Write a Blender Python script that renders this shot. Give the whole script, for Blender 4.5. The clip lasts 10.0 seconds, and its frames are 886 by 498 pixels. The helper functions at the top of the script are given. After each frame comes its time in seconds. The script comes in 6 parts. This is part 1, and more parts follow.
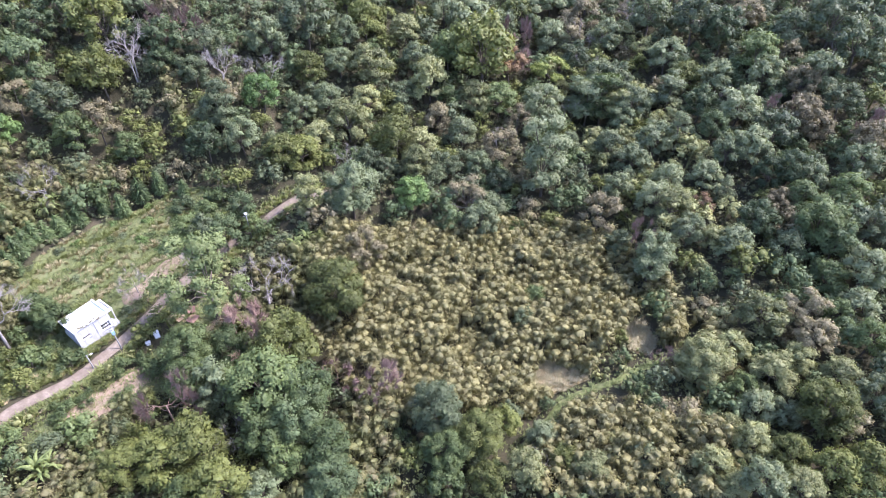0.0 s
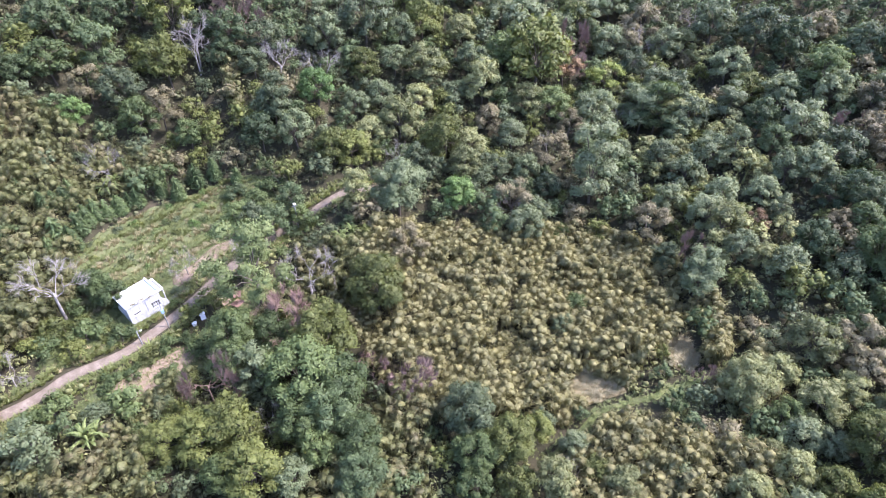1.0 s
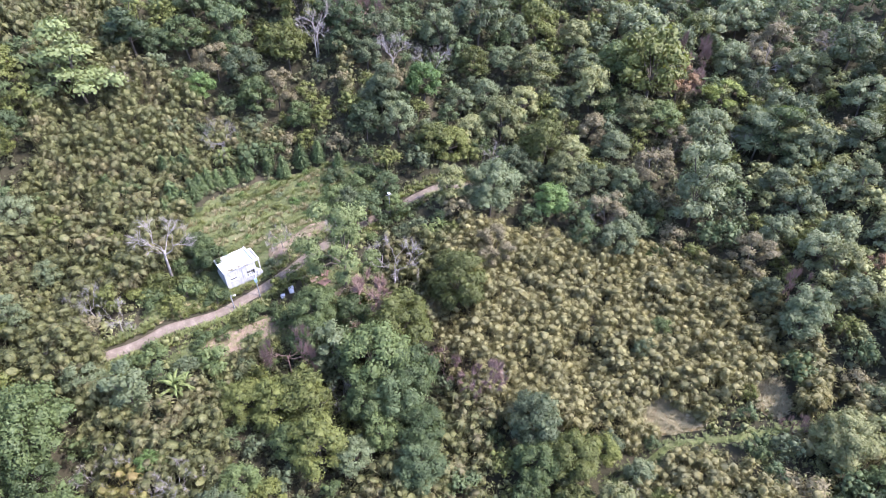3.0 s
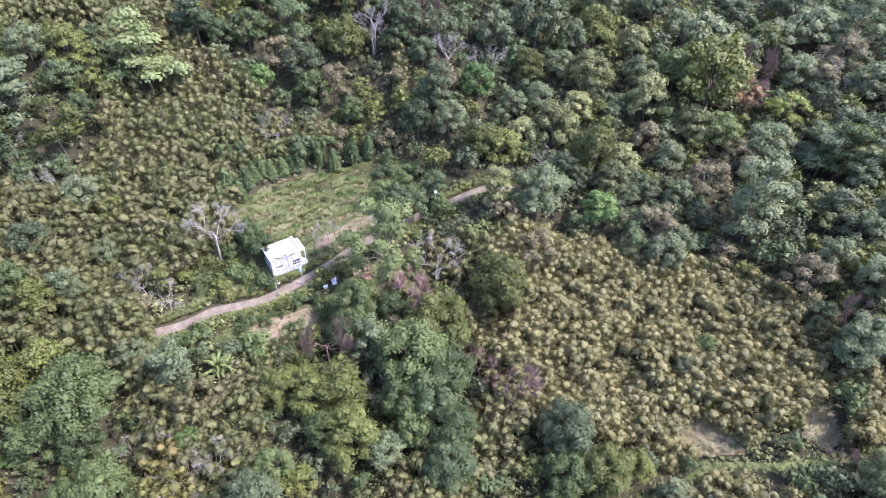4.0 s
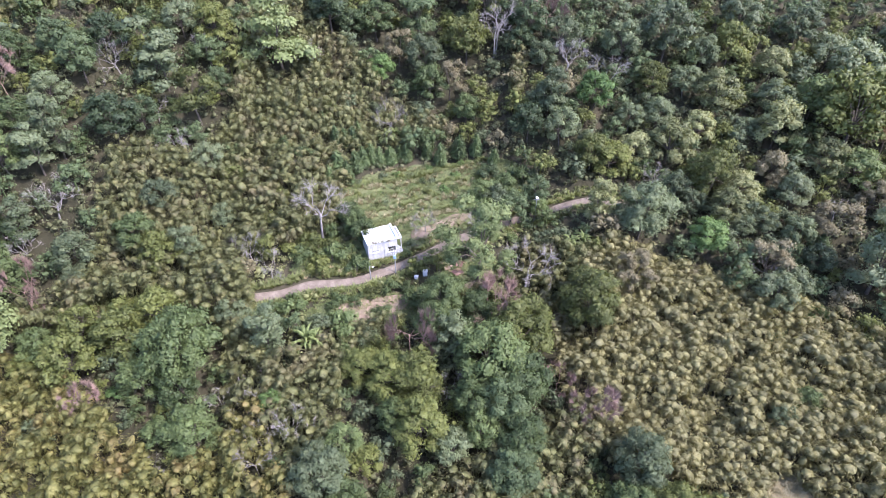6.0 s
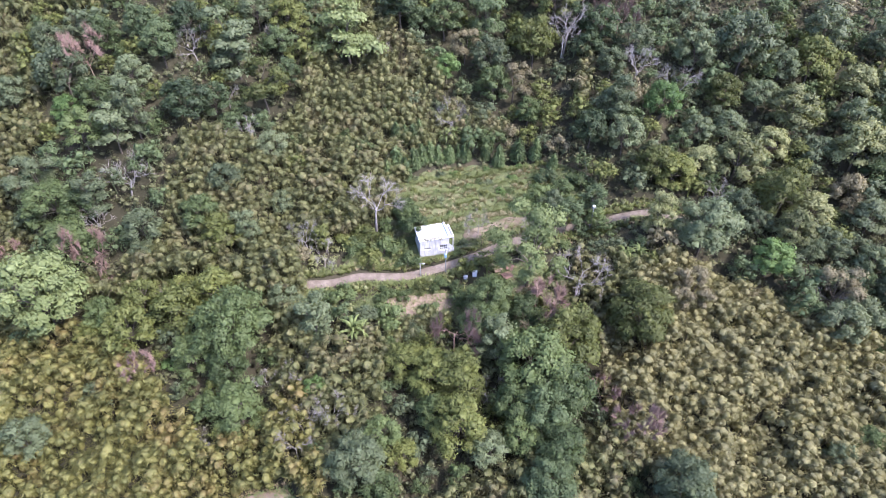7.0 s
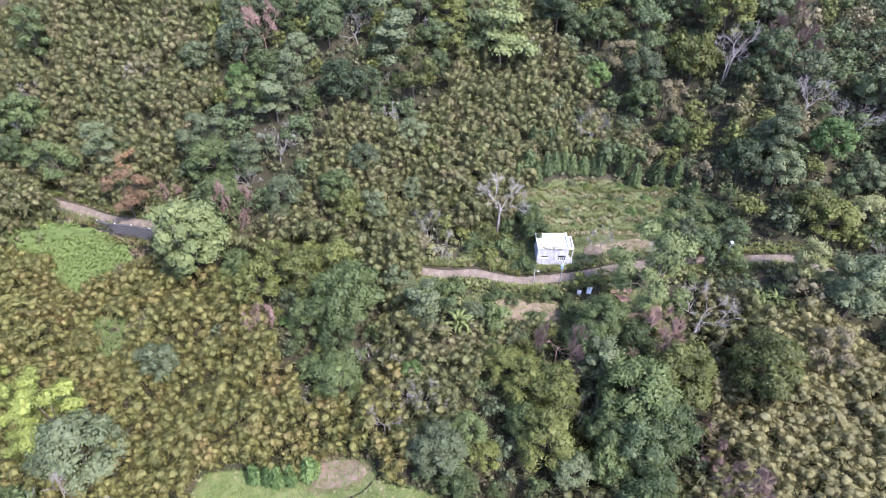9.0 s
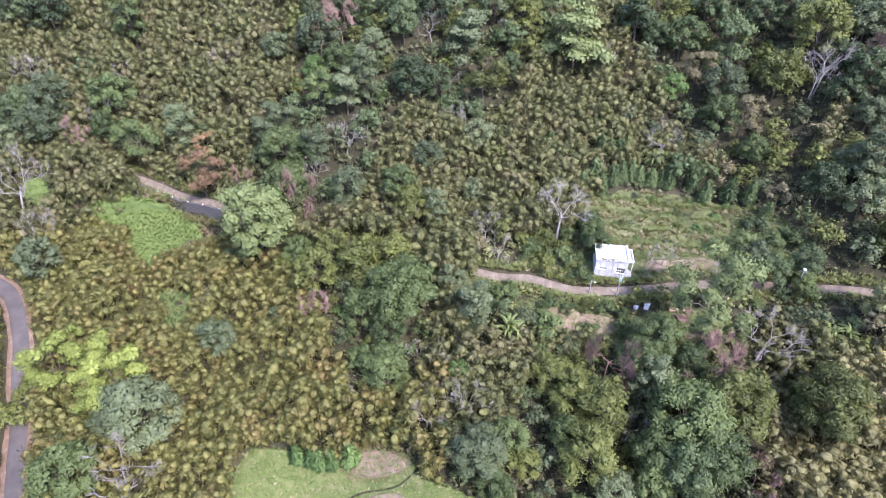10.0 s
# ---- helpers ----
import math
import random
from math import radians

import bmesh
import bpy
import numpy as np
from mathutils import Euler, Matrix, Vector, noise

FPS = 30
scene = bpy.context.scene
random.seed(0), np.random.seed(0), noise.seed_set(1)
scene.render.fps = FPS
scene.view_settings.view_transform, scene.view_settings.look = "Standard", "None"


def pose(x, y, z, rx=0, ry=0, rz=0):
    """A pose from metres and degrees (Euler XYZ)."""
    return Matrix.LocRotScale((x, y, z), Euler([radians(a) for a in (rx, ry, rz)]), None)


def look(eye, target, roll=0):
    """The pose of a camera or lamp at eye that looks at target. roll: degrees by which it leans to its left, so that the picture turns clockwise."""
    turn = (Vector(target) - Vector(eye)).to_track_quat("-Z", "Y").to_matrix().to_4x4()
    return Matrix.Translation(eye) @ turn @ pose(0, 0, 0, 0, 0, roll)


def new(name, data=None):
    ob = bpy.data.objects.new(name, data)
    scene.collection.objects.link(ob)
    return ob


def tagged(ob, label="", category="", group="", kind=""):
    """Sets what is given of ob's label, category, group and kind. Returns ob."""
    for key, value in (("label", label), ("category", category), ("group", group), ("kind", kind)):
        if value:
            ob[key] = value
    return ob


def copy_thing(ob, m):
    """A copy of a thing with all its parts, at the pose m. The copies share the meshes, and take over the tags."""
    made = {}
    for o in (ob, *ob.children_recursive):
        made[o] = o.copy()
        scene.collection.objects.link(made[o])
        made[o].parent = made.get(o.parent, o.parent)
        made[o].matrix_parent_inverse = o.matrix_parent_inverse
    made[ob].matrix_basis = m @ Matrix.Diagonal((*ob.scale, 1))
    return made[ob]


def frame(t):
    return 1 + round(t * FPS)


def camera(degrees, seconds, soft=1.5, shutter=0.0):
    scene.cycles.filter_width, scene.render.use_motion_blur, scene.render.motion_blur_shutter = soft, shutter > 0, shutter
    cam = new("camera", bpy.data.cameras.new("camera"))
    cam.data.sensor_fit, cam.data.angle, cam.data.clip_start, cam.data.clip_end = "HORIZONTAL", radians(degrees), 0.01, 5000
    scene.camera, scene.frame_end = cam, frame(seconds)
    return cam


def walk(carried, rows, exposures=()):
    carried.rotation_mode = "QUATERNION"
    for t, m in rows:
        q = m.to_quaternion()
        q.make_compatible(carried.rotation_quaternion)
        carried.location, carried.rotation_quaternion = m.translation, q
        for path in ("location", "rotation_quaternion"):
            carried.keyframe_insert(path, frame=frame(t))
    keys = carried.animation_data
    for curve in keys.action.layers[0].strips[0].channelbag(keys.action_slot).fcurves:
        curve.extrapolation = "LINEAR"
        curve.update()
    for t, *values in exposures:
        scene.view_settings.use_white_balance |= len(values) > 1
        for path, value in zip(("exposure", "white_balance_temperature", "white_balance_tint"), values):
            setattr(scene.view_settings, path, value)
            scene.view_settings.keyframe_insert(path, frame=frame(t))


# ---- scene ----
cam = camera(73.64, 10.0, soft=0.8)
EYE = (0.0, 0.0, 75.0)
TURN = ((0, 0.30), (0.5, 3.03), (1, 5.73), (1.5, 8.46), (2, 11.19), (2.5, 13.92), (4, 22.15), (4.5, 24.97), (5, 27.97), (5.5, 31.01), (7, 40.63), (7.5, 44.28), (8, 48.02), (8.5, 51.79), (9, 55.55), (9.5, 59.30), (10, 62.76))
walk(cam, [(t, pose(*EYE, 90 - 40.69, 0, yaw) @ pose(0, 0, 0, 0, 0, 0.34)) for t, yaw in TURN], exposures=((0.0, 2.66, 5950, 27), (2.5, 2.6, 5950, 27), (5.0, 2.47, 5900, 27), (10.0, 2.37, 5900, 26)))

# ---- daylight ----
SUN_AZ, SUN_EL = -76.0, 52.0
world = bpy.data.worlds.new("daylight")
scene.world = world
world.use_nodes = True
sky = world.node_tree.nodes.new("ShaderNodeTexSky")
sky.sky_type, sky.sun_disc = "NISHITA", False
sky.sun_elevation, sky.sun_rotation = radians(SUN_EL), radians(-SUN_AZ)
sky.dust_density, sky.ozone_density = 2.0, 3.0
world.node_tree.links.new(sky.outputs[0], world.node_tree.nodes["Background"].inputs[0])
world.node_tree.nodes["Background"].inputs[1].default_value = 0.15
lamp = bpy.data.lights.new("sun", "SUN")
lamp.energy, lamp.angle, lamp.color = 2.1, radians(4.0), (1.0, 0.97, 0.91)
sun = new("sun", lamp)
ce = math.cos(radians(SUN_EL))
toward = Vector((-math.sin(radians(SUN_AZ)) * ce, math.cos(radians(SUN_AZ)) * ce, math.sin(radians(SUN_EL))))
sun.matrix_world = look(toward * 400, (0, 0, 0))

# ---- materials ----
def material(name, rough=0.7, spec=0.25):
    m = bpy.data.materials.new(name)
    m.use_nodes = True
    b = m.node_tree.nodes["Principled BSDF"]
    b.inputs["Roughness"].default_value = rough
    b.inputs["Specular IOR Level"].default_value = spec
    return m, m.node_tree, b


def noise_node(nt, scale, detail=4.0, rough=0.6, coords="Object"):
    tc = nt.nodes.new("ShaderNodeTexCoord")
    n = nt.nodes.new("ShaderNodeTexNoise")
    n.inputs["Scale"].default_value = scale
    n.inputs["Detail"].default_value = detail
    n.inputs["Roughness"].default_value = rough
    nt.links.new(tc.outputs[coords], n.inputs["Vector"])
    return n


def ramp(nt, socket, stops):
    r = nt.nodes.new("ShaderNodeValToRGB")
    el = r.color_ramp.elements
    while len(el) < len(stops):
        el.new(0.5)
    for e, (p, c) in zip(el, stops):
        e.position, e.color = p, (*c, 1)
    nt.links.new(socket, r.inputs[0])
    return r.outputs[0]


def math_node(nt, op, a, b):
    n = nt.nodes.new("ShaderNodeMath")
    n.operation = op
    for k, v in enumerate((a, b)):
        if isinstance(v, (int, float)):
            n.inputs[k].default_value = v
        else:
            nt.links.new(v, n.inputs[k])
    return n.outputs[0]


def mix(nt, fac, a, b, blend="MIX"):
    n = nt.nodes.new("ShaderNodeMix")
    n.data_type, n.blend_type = "RGBA", blend
    for k, v in ((0, fac), (6, a), (7, b)):
        if isinstance(v, (int, float)):
            n.inputs[k].default_value = v
        elif isinstance(v, tuple):
            n.inputs[k].default_value = (*v, 1)
        else:
            nt.links.new(v, n.inputs[k])
    return n.outputs[2]


def bump(nt, b, socket, strength, distance):
    n = nt.nodes.new("ShaderNodeBump")
    n.inputs["Strength"].default_value, n.inputs["Distance"].default_value = strength, distance
    nt.links.new(socket, n.inputs["Height"])
    nt.links.new(n.outputs[0], b.inputs["Normal"])


def mottled(name, stops, scale, fine, rough=0.8, spec=0.2, relief=0.05, coords="Object", strength=0.6):
    """A surface whose colour drifts at two scales, with fine relief."""
    m, nt, b = material(name, rough, spec)
    big, small = noise_node(nt, scale, 3, 0.6, coords), noise_node(nt, fine, 6, 0.7, coords)
    k = math_node(nt, "ADD", math_node(nt, "MULTIPLY", big.outputs[0], 0.6), math_node(nt, "MULTIPLY", small.outputs[0], 0.4))
    nt.links.new(ramp(nt, k, stops), b.inputs["Base Color"])
    bump(nt, b, small.outputs[0], strength, relief)
    return m


def foliage(name, dark, light, through_light=0.35, patch=0.45, tip=None, rough=0.58, spec=0.3, wax=0.03, drift=0.55, turned=None, leafwise=0.20, treewise=0.5):
    """Leaves: colour drifts from leaf to leaf, clump to clump and tree to tree; some light passes through."""
    m, nt, b = material(name, rough, spec)
    geo, info = nt.nodes.new("ShaderNodeNewGeometry"), nt.nodes.new("ShaderNodeObjectInfo")
    tc = nt.nodes.new("ShaderNodeTexCoord")
    n = nt.nodes.new("ShaderNodeTexNoise")
    n.inputs["Scale"].default_value, n.inputs["Detail"].default_value = patch, 2.0
    nt.links.new(tc.outputs["Object"], n.inputs["Vector"])
    speck = noise_node(nt, 4.5, 2, 0.7)
    k = math_node(nt, "ADD", math_node(nt, "MULTIPLY", geo.outputs["Random Per Island"], leafwise), math_node(nt, "MULTIPLY", info.outputs["Random"], treewise))
    k = math_node(nt, "ADD", k, math_node(nt, "MULTIPLY", math_node(nt, "SUBTRACT", n.outputs[0], 0.5), drift))
    k = math_node(nt, "ADD", k, math_node(nt, "MULTIPLY", math_node(nt, "SUBTRACT", speck.outputs[0], 0.5), 0.5))
    k = math_node(nt, "ADD", k, 0.49 - treewise / 2 - leafwise / 2)
    stops = [(0.18, dark), (0.85, light)] if tip is None else [(0.15, dark), (0.7, light), (0.9, tip)]
    col = ramp(nt, k, stops)
    if turned:
        spread = noise_node(nt, 0.16, 4, 0.75)
        col = mix(nt, ramp(nt, spread.outputs[0], [(0.50, (0, 0, 0)), (0.68, (0.85, 0.85, 0.85))]), col, mix(nt, 0.55, col, turned))
    nt.links.new(col, b.inputs["Base Color"])
    b.inputs["Coat Weight"].default_value, b.inputs["Coat Roughness"].default_value = wax, 0.36
    fine = noise_node(nt, 5.0, 3, 0.7)
    bump(nt, b, fine.outputs[0], 0.6, 0.18)
    t = nt.nodes.new("ShaderNodeBsdfTranslucent")
    nt.links.new(mix(nt, 1.0, col, (1.0, 1.0, 0.7), "MULTIPLY"), t.inputs["Color"])
    s = nt.nodes.new("ShaderNodeMixShader")
    s.inputs[0].default_value = through_light
    out = nt.nodes["Material Output"]
    nt.links.new(b.outputs[0], s.inputs[1])
    nt.links.new(t.outputs[0], s.inputs[2])
    nt.links.new(s.outputs[0], out.inputs[0])
    return m


LEAF = {
    "dark": foliage("leaf_dark_green", (0.029, 0.045, 0.018), (0.100, 0.134, 0.053)),
    "grey": foliage("leaf_grey_green", (0.048, 0.064, 0.029), (0.146, 0.174, 0.082)),
    "olive": foliage("leaf_olive", (0.050, 0.060, 0.014), (0.155, 0.170, 0.042)),
    "fresh": foliage("leaf_fresh_green", (0.068, 0.092, 0.030), (0.185, 0.220, 0.080)),
    "mid": foliage("leaf_mid_green", (0.037, 0.056, 0.018), (0.120, 0.155, 0.050)),
    "bright": foliage("leaf_bright_green", (0.055, 0.100, 0.026), (0.150, 0.220, 0.062)),
    # also lightens the right-hand trees, standing in for haze
    "pale": foliage("leaf_pale_green", (0.080, 0.098, 0.046), (0.195, 0.222, 0.108)),
    "lime": foliage("leaf_yellow_green", (0.13, 0.16, 0.035), (0.30, 0.34, 0.075)),
    "rust": foliage("leaf_rust", (0.11, 0.070, 0.040), (0.26, 0.165, 0.080)),
    "straw": foliage("leaf_straw", (0.105, 0.090, 0.046), (0.225, 0.195, 0.105)),
    "cypress": foliage("leaf_cypress", (0.040, 0.062, 0.020), (0.118, 0.160, 0.054), 0.25),
    "banana": foliage("leaf_banana", (0.07, 0.095, 0.026), (0.17, 0.20, 0.060), 0.3),
    # lighter, yellower leaves: sunlight painted into the colour
    "sun_tinted": foliage("leaf_sun_tinted_yellow_green", (0.090, 0.100, 0.038), (0.262, 0.270, 0.110)),
    "brush": foliage("leaf_brush", (0.042, 0.047, 0.020), (0.140, 0.145, 0.064), 0.3, 0.12),
}
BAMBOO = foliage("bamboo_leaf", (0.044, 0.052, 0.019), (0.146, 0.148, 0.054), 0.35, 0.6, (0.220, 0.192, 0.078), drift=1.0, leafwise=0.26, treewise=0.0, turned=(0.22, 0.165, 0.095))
# straw-olive bamboo of the spur, lightened further to imitate sunlight
BAMBOO_SUN_TINTED = foliage("bamboo_leaf_sun_tinted", (0.105, 0.100, 0.042), (0.265, 0.242, 0.103), 0.45, 0.7, (0.37, 0.325, 0.150), drift=0.9, leafwise=0.26, treewise=0.0, turned=(0.17, 0.17, 0.10))
BAMBOO_GOLD = foliage("bamboo_leaf_golden", (0.075, 0.082, 0.024), (0.222, 0.212, 0.066), 0.45, 0.6, (0.30, 0.264, 0.088), drift=1.0, leafwise=0.26, treewise=0.0, turned=(0.27, 0.165, 0.075))
GRASS_BLADE = foliage("grass_blade", (0.070, 0.090, 0.028), (0.175, 0.198, 0.066), 0.3, 0.2)
PALE_BLADE = foliage("pale_dry_blade", (0.20, 0.175, 0.095), (0.38, 0.335, 0.20), 0.3, 0.3)
LUSH_BLADE = foliage("lush_blade", (0.078, 0.118, 0.030), (0.180, 0.240, 0.070), 0.3, 0.2)
DRY_BLADE = foliage("dry_blade", (0.15, 0.115, 0.062), (0.34, 0.272, 0.16), 0.3, 0.3)
BARK = mottled("bark", [(0.3, (0.040, 0.033, 0.025)), (0.7, (0.125, 0.105, 0.082))], 1.2, 9.0, 0.9, 0.1, 0.05)
DEADWOOD = mottled("weathered_deadwood", [(0.3, (0.13, 0.115, 0.102)), (0.7, (0.29, 0.262, 0.238))], 0.8, 7.0, 0.85, 0.15, 0.03)
TWIG_BROWN = mottled("reddish_twigs", [(0.3, (0.125, 0.082, 0.064)), (0.7, (0.26, 0.178, 0.142))], 0.6, 5.0, 0.9, 0.1, 0.02)
FLOOR = mottled("forest_floor", [(0.25, (0.016, 0.015, 0.009)), (0.5, (0.032, 0.030, 0.017)), (0.75, (0.070, 0.055, 0.036))], 0.09, 1.4, 0.95, 0.1, 0.3)
TURF = mottled("orchard_turf", [(0.3, (0.045, 0.056, 0.022)), (0.52, (0.082, 0.092, 0.040)), (0.78, (0.160, 0.135, 0.080))], 0.30, 2.6, 0.95, 0.1, 0.12)
LUSH = mottled("lush_turf", [(0.3, (0.050, 0.074, 0.022)), (0.7, (0.100, 0.130, 0.042))], 0.35, 4.0, 0.95, 0.1, 0.12)
YOUNG = mottled("field_turf", [(0.32, (0.052, 0.070, 0.022)), (0.5, (0.095, 0.112, 0.038)), (0.66, (0.165, 0.145, 0.080))], 0.35, 3.0, 0.95, 0.1, 0.10)
DRY = mottled("dry_earth", [(0.3, (0.115, 0.082, 0.058)), (0.7, (0.235, 0.180, 0.135))], 0.5, 4.0, 0.95, 0.1, 0.15)
DIRT = mottled("track_dirt", [(0.3, (0.070, 0.055, 0.040)), (0.52, (0.122, 0.098, 0.075)), (0.72, (0.20, 0.168, 0.135))], 0.9, 5.0, 0.95, 0.1, 0.06)
ASPHALT = mottled("asphalt", [(0.3, (0.046, 0.040, 0.038)), (0.7, (0.088, 0.078, 0.074))], 0.4, 18.0, 0.95, 0.1, 0.01)
LITTER = mottled("leaf_litter", [(0.3, (0.070, 0.046, 0.032)), (0.52, (0.125, 0.085, 0.060)), (0.75, (0.22, 0.160, 0.115))], 0.8, 3.5, 0.95, 0.1, 0.10)
STRAW_EARTH = mottled("straw_covered_earth", [(0.3, (0.20, 0.130, 0.062)), (0.5, (0.33, 0.235, 0.120)), (0.7, (0.44, 0.335, 0.185))], 0.5, 4.0, 0.95, 0.1, 0.15)

# ---- small builders ----
def mesh_of(name, verts, faces, mat=None, flat=True):
    me = bpy.data.meshes.new(name)
    me.from_pydata([tuple(v) for v in verts], [], [tuple(f) for f in faces])
    if mat:
        me.materials.append(mat)
    if not flat:
        me.polygons.foreach_set("use_smooth", [True] * len(me.polygons))
    me.update()
    return me


class Growth:
    """Leaves and limbs as triangles, each corner with the direction in which its tuft bulges."""

    def __init__(self):
        self.verts, self.norms, self.faces = [], [], []

    def leaf(self, a, b, c, n):
        if (b - a).cross(c - a).dot(n) < 0:
            b, c = c, b
        q = len(self.verts)
        self.verts += [a, b, c]
        self.norms += [n, n, n]
        self.faces.append((q, q + 1, q + 2))

    def limb(self, path, radii, sides=5):
        base = len(self.verts)
        for i, (p, r) in enumerate(zip(path, radii)):
            p = Vector(p)
            d = (Vector(path[min(i + 1, len(path) - 1)]) - Vector(path[max(i - 1, 0)])).normalized()
            a = d.orthogonal().normalized()
            b = d.cross(a)
            for k in range(sides):
                w = 2 * math.pi * k / sides
                o = a * math.cos(w) + b * math.sin(w)
                self.verts.append(p + o * r)
                self.norms.append(o)
        for i in range(len(path) - 1):
            for k in range(sides):
                q, e = base + i * sides, (k + 1) % sides
                self.faces += [(q + k, q + e, q + sides + e), (q + k, q + sides + e, q + sides + k)]

    def arrays(self):
        return np.array([tuple(v) for v in self.verts]), np.array([tuple(v) for v in self.norms]), np.array(self.faces)


def leafy(name, verts, norms, faces, mat):
    """A mesh of triangles whose shading follows the bulge of the tufts."""
    me = bpy.data.meshes.new(name)
    me.vertices.add(len(verts))
    me.vertices.foreach_set("co", np.ascontiguousarray(verts, dtype=np.float32).ravel())
    me.loops.add(len(faces) * 3)
    me.loops.foreach_set("vertex_index", np.ascontiguousarray(faces, dtype=np.int32).ravel())
    me.polygons.add(len(faces))
    me.polygons.foreach_set("loop_start", np.arange(0, len(faces) * 3, 3, dtype=np.int32))
    me.materials.append(mat)
    me.update(calc_edges=True)
    bulge = me.attributes.new("custom_normal", "FLOAT_VECTOR", "POINT")
    bulge.data.foreach_set("vector", np.ascontiguousarray(norms, dtype=np.float32).ravel())
    me.update()
    return me


def part(name, bm, mat, parent=None, label=""):
    """One mesh object from a bmesh, under a thing or a part."""
    me = bpy.data.meshes.new(name)
    bm.to_mesh(me)
    bm.free()
    me.materials.append(mat)
    ob = new(name, me)
    ob.parent = parent
    return tagged(ob, label)


def thing(name, m, label, category, group="", kind=""):
    ob = new(name)
    ob.empty_display_size = 0.5
    ob.matrix_basis = m
    return tagged(ob, label, category, group, kind)


def box(bm, x0, x1, y0, y1, z0, z1, bevel=0.0, m=None):
    r = bmesh.ops.create_cube(bm, size=1.0)
    mm = Matrix.Translation(((x0 + x1) / 2, (y0 + y1) / 2, (z0 + z1) / 2)) @ Matrix.Diagonal((x1 - x0, y1 - y0, z1 - z0, 1))
    bmesh.ops.transform(bm, matrix=(m @ mm) if m else mm, verts=r["verts"])
    if bevel:
        edges = list({e for v in r["verts"] for e in v.link_edges})
        bmesh.ops.bevel(bm, geom=edges, offset=bevel, segments=1, affect="EDGES")


def boxes(*rows, bevel=0.0, m=None):
    bm = bmesh.new()
    for row in rows:
        box(bm, *row, bevel, m)
    return bm


def tube(verts, faces, path, radii, sides=6):
    """Adds a tapered tube along a path to the lists."""
    base = len(verts)
    for i, (p, r) in enumerate(zip(path, radii)):
        p = Vector(p)
        d = (Vector(path[min(i + 1, len(path) - 1)]) - Vector(path[max(i - 1, 0)])).normalized()
        a = d.orthogonal().normalized()
        b = d.cross(a)
        for k in range(sides):
            w = 2 * math.pi * k / sides
            verts.append(p + (a * math.cos(w) + b * math.sin(w)) * r)
    for i in range(len(path) - 1):
        for k in range(sides):
            q = base + i * sides
            faces.append((q + k, q + (k + 1) % sides, q + sides + (k + 1) % sides, q + sides + k))
    faces.append(tuple(base + (len(path) - 1) * sides + k for k in range(sides)))


# ---- the lie of the land ----
CONTOUR = ((-180, 150), (-110, 115), (-70, 88), (-45, 92), (-27, 104), (-13, 128), (0, 114), (17, 103), (30, 97), (42, 90), (52, 84), (63, 82.5), (74, 89.5), (83, 101.8), (88.5, 113), (94, 122), (112, 140), (150, 165), (180, 150))


def rim(az):
    """Distance from the hub at which the valley side crosses level zero, by bearing in degrees."""
    c = CONTOUR
    for i in range(len(c) - 1):
        (a0, r0), (a1, r1) = c[i], c[i + 1]
        if az <= a1:
            ap, rp = c[i - 1] if i else (a0 - 60, r0)
            an, rn = c[i + 2] if i + 2 < len(c) else (a1 + 60, r1)
            w = a1 - a0
            m0, m1 = (r1 - rp) / (a1 - ap) * w, (rn - r0) / (an - a0) * w
            k = (az - a0) / w
            return (2 * k ** 3 - 3 * k * k + 1) * r0 + (k ** 3 - 2 * k * k + k) * m0 + (3 * k * k - 2 * k ** 3) * r1 + (k ** 3 - k * k) * m1
    return 150.0


def smooth(a, b, x):
    k = min(1.0, max(0.0, (x - a) / (b - a)))
    return k * k * (3 - 2 * k)


def height(x, y):
    """Ground level of the valley at a point of the plan."""
    h = math.hypot(x, y)
    az = math.degrees(math.atan2(-x, y))
    d = h - rim(az)
    if d < 0:
        z = -15 * (1 - math.exp(d / 48))
    else:
        bench = smooth(25, 34, az) * (1 - smooth(58, 68, az))       # level shelf where the house stands
        e = max(0.0, d - 14 * bench)
        steep = 0.34 + 0.26 * smooth(-8, 28, az)
        rise = steep * e * e / (e + 12) + bench * 0.10 * min(d, 14)
        front = smooth(-100, -70, az) * (1 - smooth(125, 160, az))
        z = 150 * (1 - math.exp(-rise / 150)) * (0.25 + 0.75 * front)
    # the cut below the walled stretch of the track, and the orchard's terraces
    z -= 2.3 * smooth(1.5, 2.3, -d) * (1 - smooth(14, 30, -d)) * smooth(84, 88, az) * (1 - smooth(99, 106, az))
    if 28 < az < 52 and 3 < d < 29:
        k = (d / 4.3) % 1.0
        z += 1.3 * (smooth(0.62, 1.0, k) - k) * smooth(29, 33, az) * (1 - smooth(47, 51, az)) * smooth(3, 6, d) * (1 - smooth(24, 28, d))
    far = smooth(260, 700, h)
    z += far * (40 * math.sin(x / 310 + 1.2) * math.cos(y / 270 + 0.4) + 25 * math.sin(x / 130 + y / 170))
    z += (0.9 * math.sin(x / 13 + 0.7) * math.sin(y / 11 + 1.9) + 0.5 * math.sin(x / 5.3 + y / 7.1)) * smooth(4, 12, abs(d) if 22 < az < 112 else 20)
    return z


def inside(x, y, poly):
    hit = False
    for (x0, y0), (x1, y1) in zip(poly, poly[1:] + poly[:1]):
        if (y0 > y) != (y1 > y) and x < (x1 - x0) * (y - y0) / (y1 - y0) + x0:
            hit = not hit
    return hit


